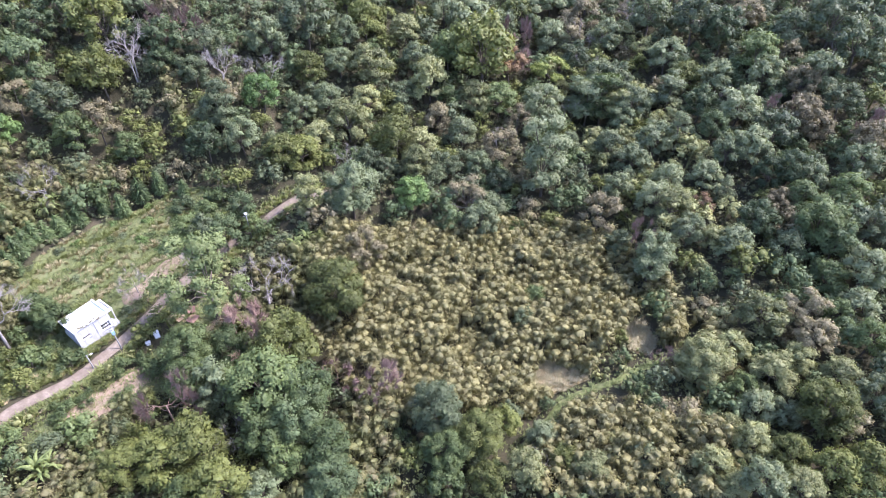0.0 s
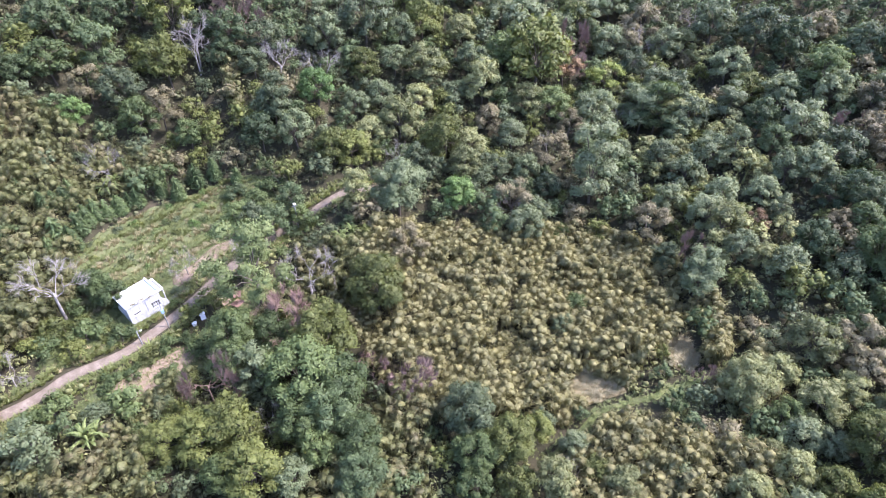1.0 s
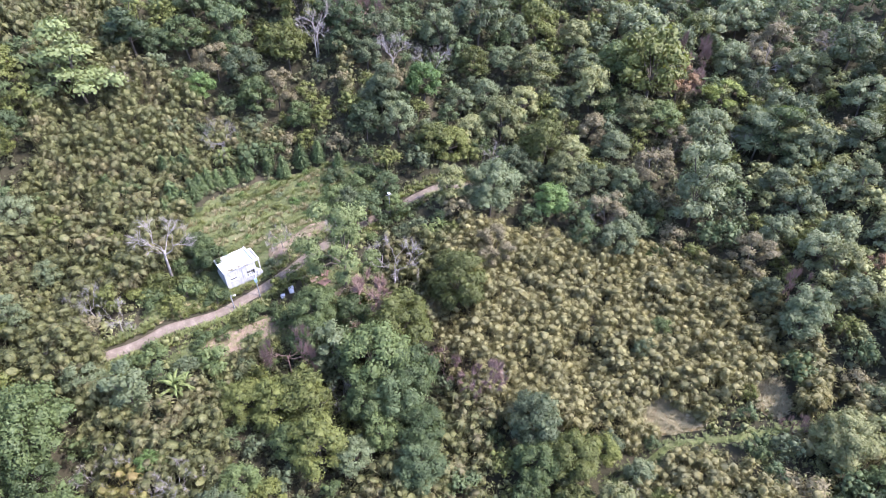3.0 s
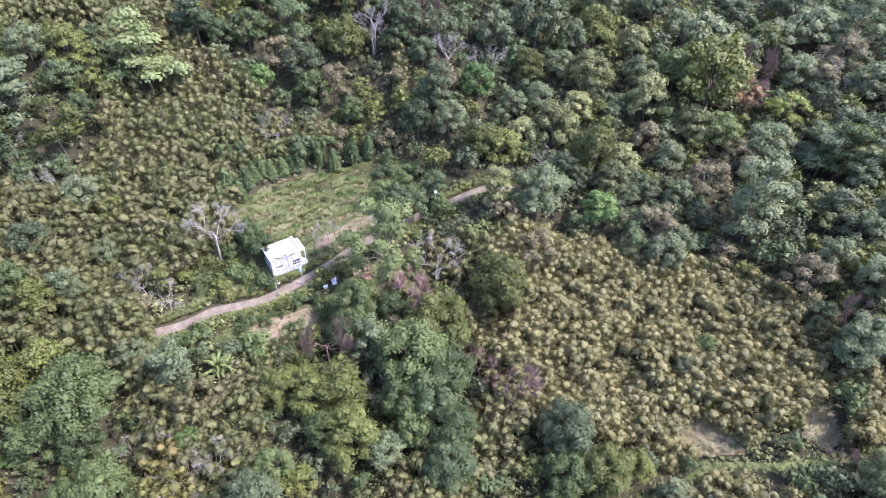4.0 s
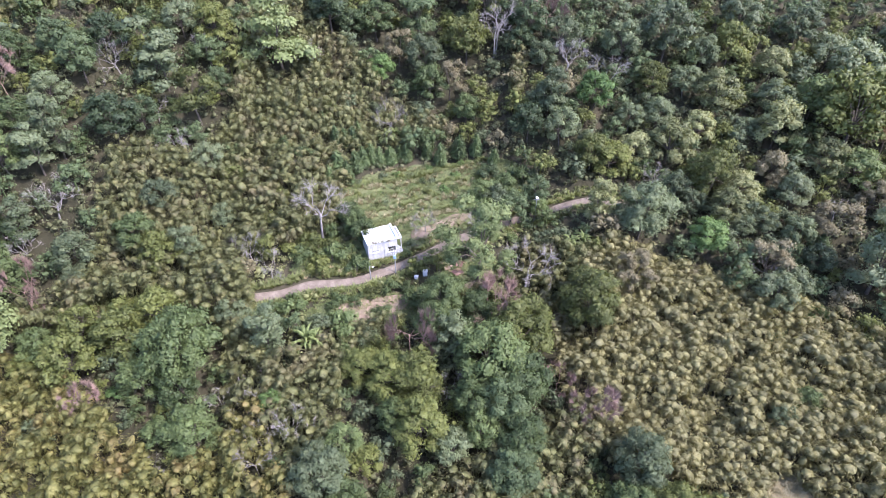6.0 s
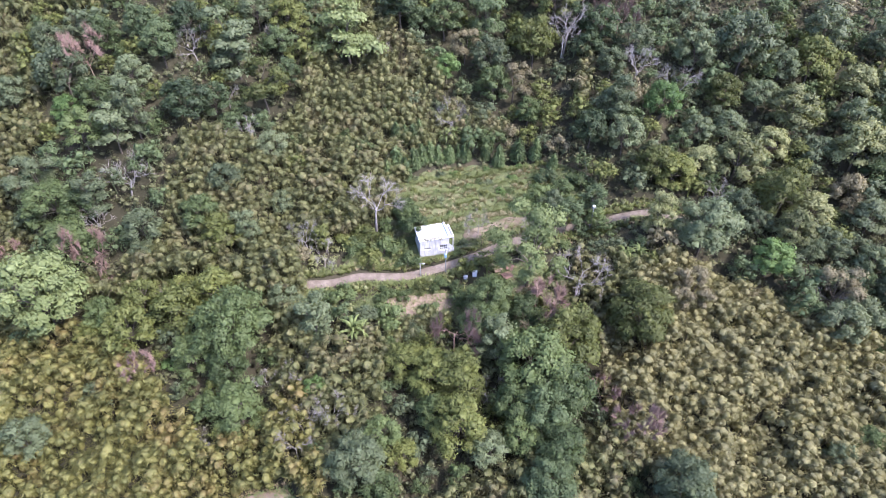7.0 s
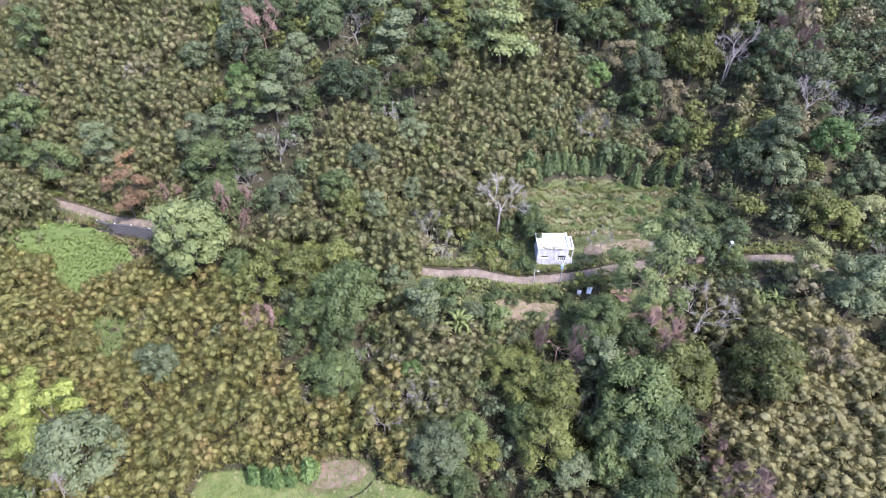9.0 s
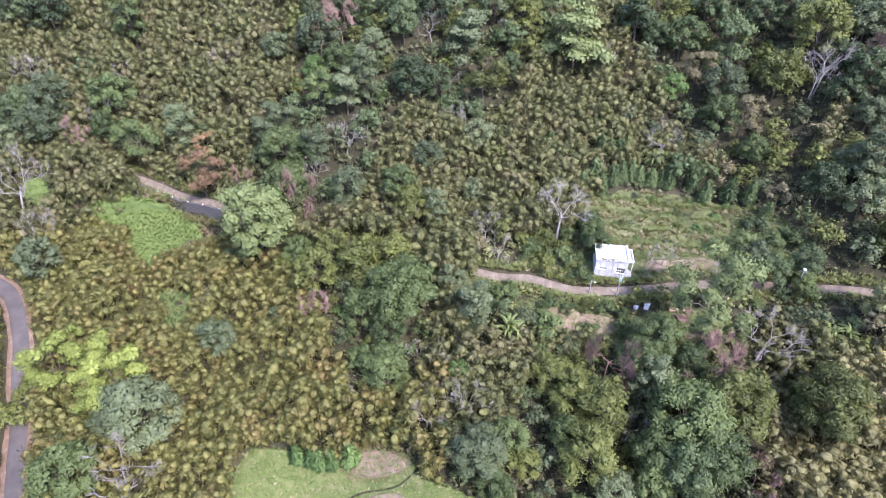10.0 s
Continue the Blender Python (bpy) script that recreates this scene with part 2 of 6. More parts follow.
def resample(points, step, closed=False):
    """Points at even steps along a smooth curve through the given ones."""
    pts = [Vector((*p, 0)) for p in points]
    n, out = len(pts), []
    for i in range(n if closed else n - 1):
        if closed:
            p0, p1, p2, p3 = (pts[(i + k) % n] for k in (-1, 0, 1, 2))
        else:
            p0, p1, p2, p3 = pts[max(i - 1, 0)], pts[i], pts[i + 1], pts[min(i + 2, n - 1)]
        m = max(1, int((p2 - p1).length / step))
        for k in range(m):
            t = k / m
            out.append(0.5 * (2 * p1 + (p2 - p0) * t + (2 * p0 - 5 * p1 + 4 * p2 - p3) * t * t + (3 * p1 - p0 - 3 * p2 + p3) * t ** 3))
    if not closed:
        out.append(pts[-1])
    return [(v.x, v.y) for v in out]


def wobble(x, y, s, a):
    return a * (noise.noise((x / s, y / s, 3.1)))


def patch(name, poly, lift, mat, label, step=1.6, rings=12):
    """A sheet laid over the land inside a closed outline."""
    rim_pts = resample(poly, step, True)
    cx, cy = sum(p[0] for p in rim_pts) / len(rim_pts), sum(p[1] for p in rim_pts) / len(rim_pts)
    verts, faces, n = [(cx, cy, height(cx, cy) + lift)], [], len(rim_pts)
    for k in range(1, rings + 1):
        for i, (x, y) in enumerate(rim_pts):
            f = k / rings * (1 + wobble(x, y, 2.2, 0.05))
            px, py = cx + (x - cx) * f, cy + (y - cy) * f
            verts.append((px, py, height(px, py) + (lift + wobble(px, py, 1.7, 0.05) if k < rings else -1.0)))
    for i in range(n):
        j = (i + 1) % n
        faces.append((0, 1 + i, 1 + j))
        for k in range(rings - 1):
            q = 1 + k * n
            faces.append((q + i, q + n + i, q + n + j, q + j))
    ob = new(name, mesh_of(name, verts, faces, mat, False))
    return tagged(ob, label, "ground", kind="structure")


def strip(name, line, width, lift, mat, label, category, step=1.0, across=6, rut=0.0):
    """A way laid along a line over the land, with edges that go into the ground."""
    pts = resample(line, step)
    verts, faces = [], []
    for i, (x, y) in enumerate(pts):
        a, b = pts[max(i - 1, 0)], pts[min(i + 1, len(pts) - 1)]
        d = Vector((b[0] - a[0], b[1] - a[1])).normalized()
        for k in range(across + 1):
            s = k / across * 2 - 1
            w = width / 2 * (1 + wobble(x + 40 * s, y, 3.0, 0.22)) * s
            px, py = x + d.y * w, y - d.x * w
            dz = -0.4 if abs(s) == 1 else lift - rut * max(0.0, 1 - abs(abs(s) - 0.55) / 0.25)
            verts.append((px, py, height(px, py) + dz))
        if i:
            q = len(verts) - 2 * (across + 1)
            faces += [(q + k, q + k + 1, q + across + 2 + k, q + across + 1 + k) for k in range(across)]
    ob = new(name, mesh_of(name, verts, faces, mat, False))
    return tagged(ob, label, category, kind="structure")


def build_ground():
    bearings = [-180 + 3 * k for k in range(40)] + [-60 + 0.75 * k for k in range(247)] + [125.25 + 3.04 * k for k in range(18)]
    radii = [3, 8, 14, 20] + [25 + 1.6 * k for k in range(130)] + [233 * 1.09 ** k for k in range(1, 36)]
    verts, faces = [(0, 0, height(0, 0.01))], []
    n = len(bearings)
    for r in radii:
        for a in bearings:
            x, y = -math.sin(radians(a)) * r, math.cos(radians(a)) * r
            verts.append((x, y, height(x, y) - (0.7 if r < 170 and any(inside(x, y, p) for p in PATCHES) else 0.0) - (1.3 if 84 < a < 104 and -19 < r - rim(a) < -0.9 else 0.0)))
    for i in range(n):
        j = (i + 1) % n
        faces.append((0, 1 + j, 1 + i))
        for k in range(len(radii) - 1):
            q = 1 + k * n
            faces.append((q + j, q + n + j, q + n + i, q + i))
    return tagged(new("ground", mesh_of("ground", verts, faces, FLOOR, False)), "dark leaf-littered forest floor on a steep valley side", "ground", kind="structure")


TRACK = ((-130.8, -12.4), (-124.1, -6.6), (-117.6, -1.6), (-111.5, 4.5), (-99.9, 13.6), (-85.3, 25.7), (-74.0, 37.5), (-67.0, 45.2), (-63.9, 50.6), (-60.8, 54.0), (-58.0, 57.5), (-56.2, 61.0), (-53.9, 65.8), (-51.4, 71.5), (-48.6, 78.0), (-43.0, 87.2), (-36.0, 95.8), (-29.7, 102.3), (-22.0, 106.0))
HOUSE_AT = (-59.2, 65.7)
HOUSE_TURN = 56.0
ORCHARD = ((-66.5, 61.5), (-70.5, 65.0), (-75.6, 72.1), (-75.5, 79.5), (-73.0, 85.3), (-65.5, 94.8), (-57.6, 100.4), (-49.2, 101.9), (-43.2, 95.4), (-47.8, 84.5), (-52.1, 76.2), (-57.3, 72.8))
BENCH = ((-71.5, 57.5), (-68.5, 50.5), (-63.5, 53.5), (-58.5, 60.5), (-52.5, 73.0), (-58.0, 74.0), (-63.0, 71.0), (-68.0, 66.0))
MEADOW = ((-126.6, -19.7), (-125.0, -14.1), (-120.8, -9.0), (-117.8, -4.7), (-111.7, -0.8), (-107.6, -2.5), (-106.3, -8.9), (-106.8, -15.2), (-117.7, -19.0), (-124.6, -21.2))
FAR_MEADOW = ((-137.6, -31.6), (-135.3, -27.6), (-130.3, -27.5), (-125.8, -24.8), (-127.9, -31.1), (-134.5, -33.8))
LOW_FIELD = ((-55.3, -8.4), (-58.9, -4.1), (-55.0, 2.1), (-49.3, 7.5), (-50.0, 11.6), (-45.5, 17.9), (-41.6, 17.5), (-37.7, 20.7), (-32.6, 24.6), (-35.1, 10.8), (-48.2, -8.5))
ROAD = ((-115.5, -44.7), (-113.5, -41.2), (-111.5, -38.8), (-108.1, -36.8), (-102.7, -35.7), (-96.3, -35.5), (-90.4, -36.1), (-84.2, -36.7), (-77.1, -37.4), (-70.8, -37.6), (-63.2, -37.8))
PATH = ((11.7, 50.8), (16.7, 55.7), (20.4, 59.5), (25.0, 60.9), (29.6, 62.1), (36.2, 65.3), (40.6, 67.0), (44.9, 69.9))
YARD = ((-54.0, 58.0), (-50.0, 62.0), (-47.0, 70.0), (-43.0, 79.0), (-39.0, 78.0), (-38.0, 68.0), (-44.0, 60.0), (-49.0, 53.0), (-56.0, 46.0), (-61.0, 44.0), (-60.0, 50.0))
BAMBOO_SPUR = ((-23.1, 92.5), (-15.0, 95.6), (-5.8, 97.3), (5.0, 98.5), (15.0, 101.9), (25.8, 100.8), (34.0, 98.4), (37.3, 89.6), (40.1, 80.6), (35.4, 74.3), (29.5, 69.6), (25.5, 63.4), (17.7, 60.7), (14.0, 57.4), (4.0, 56.5), (-5.7, 53.4), (-12.1, 57.9), (-20.1, 63.5), (-23.8, 71.9), (-24.3, 84.2))
BAMBOO_FOOT = ((13.6, 57.4), (21.2, 59.2), (28.9, 57.5), (34.1, 53.5), (41.3, 52.0), (43.4, 46.1), (40.7, 40.5), (14.7, 42.7), (12.5, 49.9))
BAMBOO_FLANK = ((37.8, 84.0), (43.3, 79.7), (44.6, 72.6), (52.2, 67.2), (49.5, 60.9), (42.6, 58.4), (36.9, 60.6), (36.0, 64.2), (39.7, 73.7))

WOODED_RIDGE = ((-149.1, 37.2), (-128.4, 83.3), (-109.3, 72.4), (-107.1, 45.3), (-97.1, 32.1), (-92.2, 19.5), (-98.0, 10.8), (-122.4, 17.5), (-125.2, 28.1))
WOODED_CREST = ((-139.5, 61.8), (-120.1, 93.1), (-111.1, 83.8), (-103.7, 70.6), (-99.3, 58.8), (-106.6, 49.1), (-114.3, 38.2))
WOODED_TOP = ((-107.1, 112.3), (-70.2, 136.0), (-55.9, 109.3), (-66.7, 102.1), (-77.0, 99.4), (-89.7, 100.5))
WOODED_DELL = ((-93.1, 12.7), (-80.9, 33.2), (-68.2, 32.9), (-53.2, 21.6), (-57.9, 13.2), (-78.4, 14.5))
WOODED_FOOT = ((-49.6, 44.1), (-44.5, 59.5), (-30.0, 76.2), (-14.3, 59.3), (-29.5, 25.3), (-38.8, 17.5), (-40.7, 32.1))
BAMBOO_KNOLL = ((-136.3, -24.6), (-135.8, -18.4), (-129.8, -12.0), (-122.5, -11.4), (-123.0, -16.7), (-125.5, -23.6), (-132.0, -26.5))
BAMBOO_MOUND = ((-120.1, -26.1), (-121.8, -20.6), (-116.9, -15.3), (-108.3, -14.6), (-104.9, -20.4), (-108.3, -26.7))
PATCHES = (ORCHARD, YARD, BENCH, MEADOW, LOW_FIELD, FAR_MEADOW)
ground = build_ground()
strip("track", TRACK, 2.3, 0.10, DIRT, "pale rutted dirt track along the hillside", "track", rut=0.05)
strip("road_verge", ROAD, 5.3, 0.05, LITTER, "bare reddish earth verge of the road", "verge", across=8)
strip("road", ROAD, 3.7, 0.14, ASPHALT, "narrow grey asphalt road between bushes", "road", across=6)
patch("orchard_ground", ORCHARD, 0.05, TURF, "terraced grassy orchard ground with dry patches", 0.9, 40)
patch("yard_ground", YARD, 0.05, TURF, "rough grass and bare earth below the track")
patch("bench_ground", BENCH, 0.02, TURF, "rough grass shelf round the white house")
patch("meadow_ground", MEADOW, 0.10, LUSH, "bright green overgrown meadow", 0.9, 26)
patch("meadow_ground", FAR_MEADOW, 0.10, LUSH, "small green meadow beyond the bushes", rings=8)
patch("field_ground", LOW_FIELD, 0.10, YOUNG, "light green field with pale bare patches", rings=16)
patch("bare_ground", ((-49.9, 11.4), (-47.8, 14.8), (-45.3, 16.9), (-43.1, 16.7), (-43.4, 13.6), (-45.8, 9.7), (-48.2, 8.3)), 0.17, DRY, "dry pinkish cut reeds at the field's edge", 1.0, 8)
patch("bare_ground", ((-41.2, 13.5), (-38.2, 14.8), (-36.9, 11.7), (-40.1, 8.8), (-42.8, 9.3)), 0.17, DRY, "bare brown earth in the light green field", 1.0, 8)
patch("bare_ground", ((-42.8, 68.0), (-40.5, 73.6), (-37.0, 73.4), (-36.5, 69.0), (-39.4, 66.0)), 0.12, DRY, "reddish bare earth beside the yard trees", 1.0, 8)
patch("bare_ground", ((-57.6, 72.6), (-55.4, 76.6), (-52.8, 83.2), (-49.5, 85.4), (-50.3, 80.0), (-53.0, 74.4), (-56.0, 70.8)), 0.14, DRY, "dug reddish earth between track and orchard", 1.0, 8)
patch("bare_ground", ((-83.4, 70.1), (-79.5, 71.9), (-75.5, 68.9), (-74.0, 63.0), (-77.5, 63.5), (-81.0, 66.4)), 0.12, DRY, "bare reddish earth strip above the house", 1.0, 8)
patch("bare_ground", ((32.6, 75.2), (36.6, 74.5), (38.2, 70.3), (36.1, 66.7), (32.9, 68.2)), 0.15, STRAW_EARTH, "dry straw-coloured bank above the footpath", 1.0, 8)
patch("bare_ground", ((14.7, 64.5), (17.9, 67.6), (21.2, 66.1), (25.7, 63.2), (20.8, 61.4), (16.3, 60.6)), 0.15, STRAW_EARTH, "dry eroded bank below the bamboo", 1.0, 8)
patch("bare_ground", ((-57.6, 50.4), (-53.0, 58.0), (-49.0, 62.4), (-47.6, 60.0), (-51.0, 53.0), (-55.6, 47.4)), 0.12, DRY, "dry bare strip on the terrace below the track", 1.0, 8)
strip("ditch", ((-42.1, 17.5), (-41.7, 15.8), (-41.5, 14.3), (-42.3, 12.0), (-43.7, 9.1), (-44.3, 6.3), (-46.3, 3.0)), 0.5, 0.19, FLOOR, "narrow dark ditch winding across the field", "ditch", across=4)
strip("path", PATH, 1.4, 0.14, YOUNG, "grassy footpath along a dry bank", "path")

# ---- plants ----
rng = random.Random(7)



def ico():
    bm = bmesh.new()
    bmesh.ops.create_icosphere(bm, subdivisions=1, radius=1.0)
    bm.verts.index_update()
    v, f = [x.co.copy() for x in bm.verts], [[w.index for w in x.verts] for x in bm.faces]
    bm.free()
    return v, f


ICO_V, ICO_F = ico()


def rand_dir(r, zmin=-1.0):
    z = r.uniform(zmin, 1)
    a = r.uniform(0, 2 * math.pi)
    q = math.sqrt(max(0.0, 1 - z * z))
    return Vector((q * math.cos(a), q * math.sin(a), z))


OCTA = [Vector(v) for v in ((1, 0, 0), (-1, 0, 0), (0, 1, 0), (0, -1, 0), (0, 0, 1), (0, 0, -1))]
OCTA_F = ((0, 2, 4), (2, 1, 4), (1, 3, 4), (3, 0, 4), (2, 0, 5), (1, 2, 5), (3, 1, 5), (0, 3, 5))


def clump(r, g, c, rad, flat, leaves, size, down=-0.45, hub=None):
    """One cushion of a crown: small leaves laid close over a lumpy core."""
    base = len(g.verts)
    hub = c if hub is None else hub
    turn = Matrix.Rotation(r.uniform(0, 6.28), 3, "Z") @ Matrix.Rotation(r.uniform(0, 3), 3, "X")
    for v in OCTA:
        d = turn @ v
        g.verts.append(c + Vector((d.x, d.y, d.z * flat)) * rad * r.uniform(0.45, 0.8))
        g.norms.append((Vector((d.x, d.y, d.z / max(flat, 0.5))).normalized() + rand_dir(r) * 0.7).normalized())
    g.faces += [tuple(base + k for k in f) for f in OCTA_F]
    spin = r.uniform(0, 6.28)
    for i in range(leaves):
        z = 1 - (1 - down) * (i + r.random()) / leaves
        q = math.sqrt(max(0.0, 1 - z * z))
        w = spin + i * 2.4 + r.uniform(-0.4, 0.4)
        d = Vector((q * math.cos(w), q * math.sin(w), z))
        far = rad * (r.uniform(0.72, 1.05) if i % 3 else r.uniform(0.95, 1.32))
        p = c + Vector((d.x, d.y, d.z * flat)) * far
        out = (p - hub).normalized()
        nrm = (out + rand_dir(r) * 0.85 + Vector((0, 0, 0.15))).normalized()
        a = Matrix.Rotation(r.uniform(0, 6.28), 3, nrm) @ nrm.orthogonal().normalized()
        b = nrm.cross(a)
        s = size * r.uniform(0.6, 1.35)
        g.leaf(p - a * s * 0.5 - b * s * 0.4, p + a * s * 0.65 - nrm * s * 0.15, p - a * s * 0.5 + b * s * 0.4, (out * 0.6 + nrm * 0.6).normalized())


def crown_mesh(style, seed, great=False):
    """A crown about 8 m across on a tree about 8 m high, as lobes of small tufts; great: finer, for a large tree."""
    r = random.Random(seed)
    g, tips = Growth(), []
    lobes, per, flat, leaves, size, spread = [], 5, 0.85, 32, 0.28, 0.62
    if style == "dome":
        n = 26 if great else 20
        for i in range(n):
            z = 1 - 1.8 * (i + 0.5) / n
            q = math.sqrt(1 - z * z)
            a = i * 2.4 + r.uniform(-0.35, 0.35)
            k = r.uniform(0.72, 1.0)
            lobes.append((Vector((q * math.cos(a) * 2.9 * k, q * math.sin(a) * 2.9 * k, 4.1 + z * 2.9 * k)), r.uniform(0.95, 1.5)))
    elif style == "lobed":
        for i in range(11):
            a = i * 2.4 + r.uniform(-0.4, 0.4)
            w = 2.6 * math.sqrt((i + 0.6) / 11)
            lobes.append((Vector((math.cos(a) * w, math.sin(a) * w, 6.1 - 0.42 * w * w * r.uniform(0.5, 1.2))), r.uniform(1.15, 1.6)))
        for i in range(8):
            a = i * 0.785 + r.uniform(-0.3, 0.3)
            w = r.uniform(2.0, 2.9)
            lobes.append((Vector((math.cos(a) * w, math.sin(a) * w, r.uniform(1.8, 3.4))), r.uniform(1.0, 1.4)))
        per = 5
    elif style == "tall":
        for i in range(16):
            z = 1.1 + i * 0.49
            w = 2.4 * math.sqrt(max(0.05, 1 - ((z - 4.6) / 4.3) ** 2)) * r.uniform(0.5, 1.0)
            lobes.append((Vector((math.cos(i * 2.4) * w, math.sin(i * 2.4) * w, z)), r.uniform(0.95, 1.35)))
    elif style == "layered":
        flat, spread, per = 0.45, 0.70, 6
        for i in range(15):
            z = r.uniform(1.8, 7.6)
            w = r.uniform(0.8, 3.2) * (1 - (z - 2.0) / 10)
            lobes.append((Vector((math.cos(i * 2.4) * w, math.sin(i * 2.4) * w, z)), r.uniform(1.1, 1.6)))
    elif style == "loose":
        leaves, size = 36, 0.23
        for i in range(18):
            d = rand_dir(r, -0.7)
            k = r.uniform(0.7, 1.1)
            lobes.append((Vector((d.x * 3.1 * k, d.y * 3.1 * k, 4.6 + d.z * 2.7 * k)), r.uniform(0.85, 1.35)))
    elif style == "wood":
        per, leaves, size, spread = 2, 26, 0.38, 0.75
        for i in range(10):
            d = rand_dir(r, -0.6)
            k = r.uniform(0.65, 1.0)
            lobes.append((Vector((d.x * 2.9 * k, d.y * 2.9 * k, 3.9 + d.z * 2.9 * k)), r.uniform(1.5, 2.3)))
    elif style == "bush":
        per, leaves, size = 4, 26, 0.22
        for i in range(8):
            d = rand_dir(r, 0.0)
            k = r.uniform(0.5, 1.0)
            lobes.append((Vector((d.x * 2.1 * k, d.y * 2.1 * k, 0.8 + d.z * 1.4 * k)), r.uniform(0.9, 1.3)))
    if great:
        per, leaves, size, spread = per + 1, 56, size * 0.68, spread * 0.96
    for o, w in lobes:
        tips.append((o, w))
        spin = r.uniform(0, 6.28)
        for k in range(per):
            z = 0.95 - 1.25 * (k + r.random()) / per
            q = math.sqrt(max(0.0, 1 - z * z))
            d = Vector((q * math.cos(spin + k * 2.4), q * math.sin(spin + k * 2.4), z * flat))
            clump(r, g, o + d * w * r.uniform(0.35, 0.62), w * spread * r.uniform(0.55, 1.1), flat * r.uniform(0.8, 1.15), leaves, size, hub=o - Vector((0, 0, 0.25 * w)))
    return g.arrays(), tips


def trunk_mesh(tips, seed, fork=2.6, thick=0.14):
    r = random.Random(seed)
    verts, faces = [], []
    lean = Vector((r.uniform(-0.4, 0.4), r.uniform(-0.4, 0.4), 0))
    top = Vector((0, 0, fork)) + lean
    tube(verts, faces, [(0, 0, -0.8), (0, 0, 0.2), lean * 0.4 + Vector((0, 0, fork * 0.55)), top], [thick * 1.6, thick * 1.1, thick * 0.95, thick * 0.8], 7)
    for c, rad in tips[::2]:
        midp = top.lerp(c, 0.5) + Vector((0, 0, 0.35))
        tube(verts, faces, [top - Vector((0, 0, 0.3)), midp, c], [thick * 0.5, thick * 0.33, 0.05], 5)
    return verts, faces


CROWNS, REACH = {}, {}
for style in ("dome", "lobed", "tall", "layered", "loose", "bush"):
    for great in ((False,) if style == "bush" else (False, True)):
        for seed in range(4 if style in ("dome", "lobed") else 3):
            made, tips = crown_mesh(style, seed + 11, great)
            reach = float(np.quantile(np.hypot(made[0][:, 0], made[0][:, 1]), 0.97))
            crown = leafy("crown", *made, LEAF["mid"])
            v, f = trunk_mesh(tips, seed + 5, *((0.5, 0.12) if style == "bush" else ()))
            CROWNS[style, great, seed] = (crown, mesh_of("trunk", v, f, BARK, False))
            REACH[style, great, seed] = reach

LOOKS = {
    "dark": "dense dark green broadleaf tree on the slope", "grey": "grey-green broadleaf tree with a rounded crown",
    "olive": "olive green tree with a lumpy cauliflower crown", "mid": "mid green broadleaf tree with an uneven crown",
    "bright": "fresh bright green broadleaf tree", "pale": "tall pale green tree with layered feathery foliage",
    "lime": "yellow-green tree standing out from the bamboo", "rust": "tree with rust-orange withering leaves",
    "sun_tinted": "airy yellow-green tree with sunlight tinted into its leaves",
    "fresh": "broad airy light green tree beside the track",
    "straw": "half-withered straw-coloured tree with thin foliage",
}
PROTO, SPOTS = {}, []


def again(ob, m):
    """Another one of a thing, at the pose and size m."""
    return copy_thing(ob, m @ Matrix.Diagonal((1 / ob.scale.x, 1 / ob.scale.y, 1 / ob.scale.z, 1)))


def plant(x, y, r, colour="mid", style="dome", tall=1.0, sink=0.0):
    """A tree whose crown is r metres in radius, its foot on the ground at x, y."""
    seeds = [k for k in CROWNS if k[0] == style and (style == "bush" or k[1] == (r > 3.3 and math.hypot(x, y) < 80 or r > 4.6 and math.hypot(x, y) < 120))]
    key = (colour, *rng.choice(seeds))
    k = r / REACH[key[1:]]
    m = Matrix.Translation((x, y, height(x, y) - sink)) @ Matrix.Rotation(rng.uniform(0, 6.283), 4, "Z") @ Matrix.Diagonal((k, k, k * tall, 1))
    SPOTS.append((x, y, r))
    if key in PROTO:
        return again(PROTO[key], m)
    kind = "shrub" if style == "bush" else "tree"
    label = LOOKS[colour] if kind == "tree" else LOOKS[colour].replace("tree", "shrub")
    ob = PROTO[key] = thing({"tree": "broadleaf_tree", "shrub": "shrub"}[kind], m, label, kind, "trees on the hillside" if kind == "tree" else "shrubs on the hillside")
    for name, me in zip(("crown", "trunk"), CROWNS[key[1:]]):
        o = new(name, me)
        o.parent = ob
        if name == "crown":
            o.material_slots[0].link = "OBJECT"
            o.material_slots[0].material = LEAF[colour]
    return ob


def scatter_stuff(name, protos, spots, mat, label, category):
    """One object of very many alike tufts; spots: x, y, z, size, turn, lean x, lean y."""
    vs, ns, fs, n = [], [], [], 0
    for i, (x, y, z, s, w, lx, ly) in enumerate(spots):
        v, d, f = protos[i % len(protos)]
        c, q = math.cos(w), math.sin(w)
        out, nor = np.empty_like(v), np.empty_like(d)
        out[:, 0] = (v[:, 0] * c - v[:, 1] * q + lx * v[:, 2]) * s + x
        out[:, 1] = (v[:, 0] * q + v[:, 1] * c + ly * v[:, 2]) * s + y
        out[:, 2] = v[:, 2] * s + z
        nor[:, 0], nor[:, 1], nor[:, 2] = d[:, 0] * c - d[:, 1] * q, d[:, 0] * q + d[:, 1] * c, d[:, 2]
        vs.append(out)
        ns.append(nor)
        fs.append(f + n)
        n += len(v)
    me = leafy(name, np.concatenate(vs), np.concatenate(ns), np.concatenate(fs), mat)
    return tagged(new(name, me), label, category, kind="stuff")


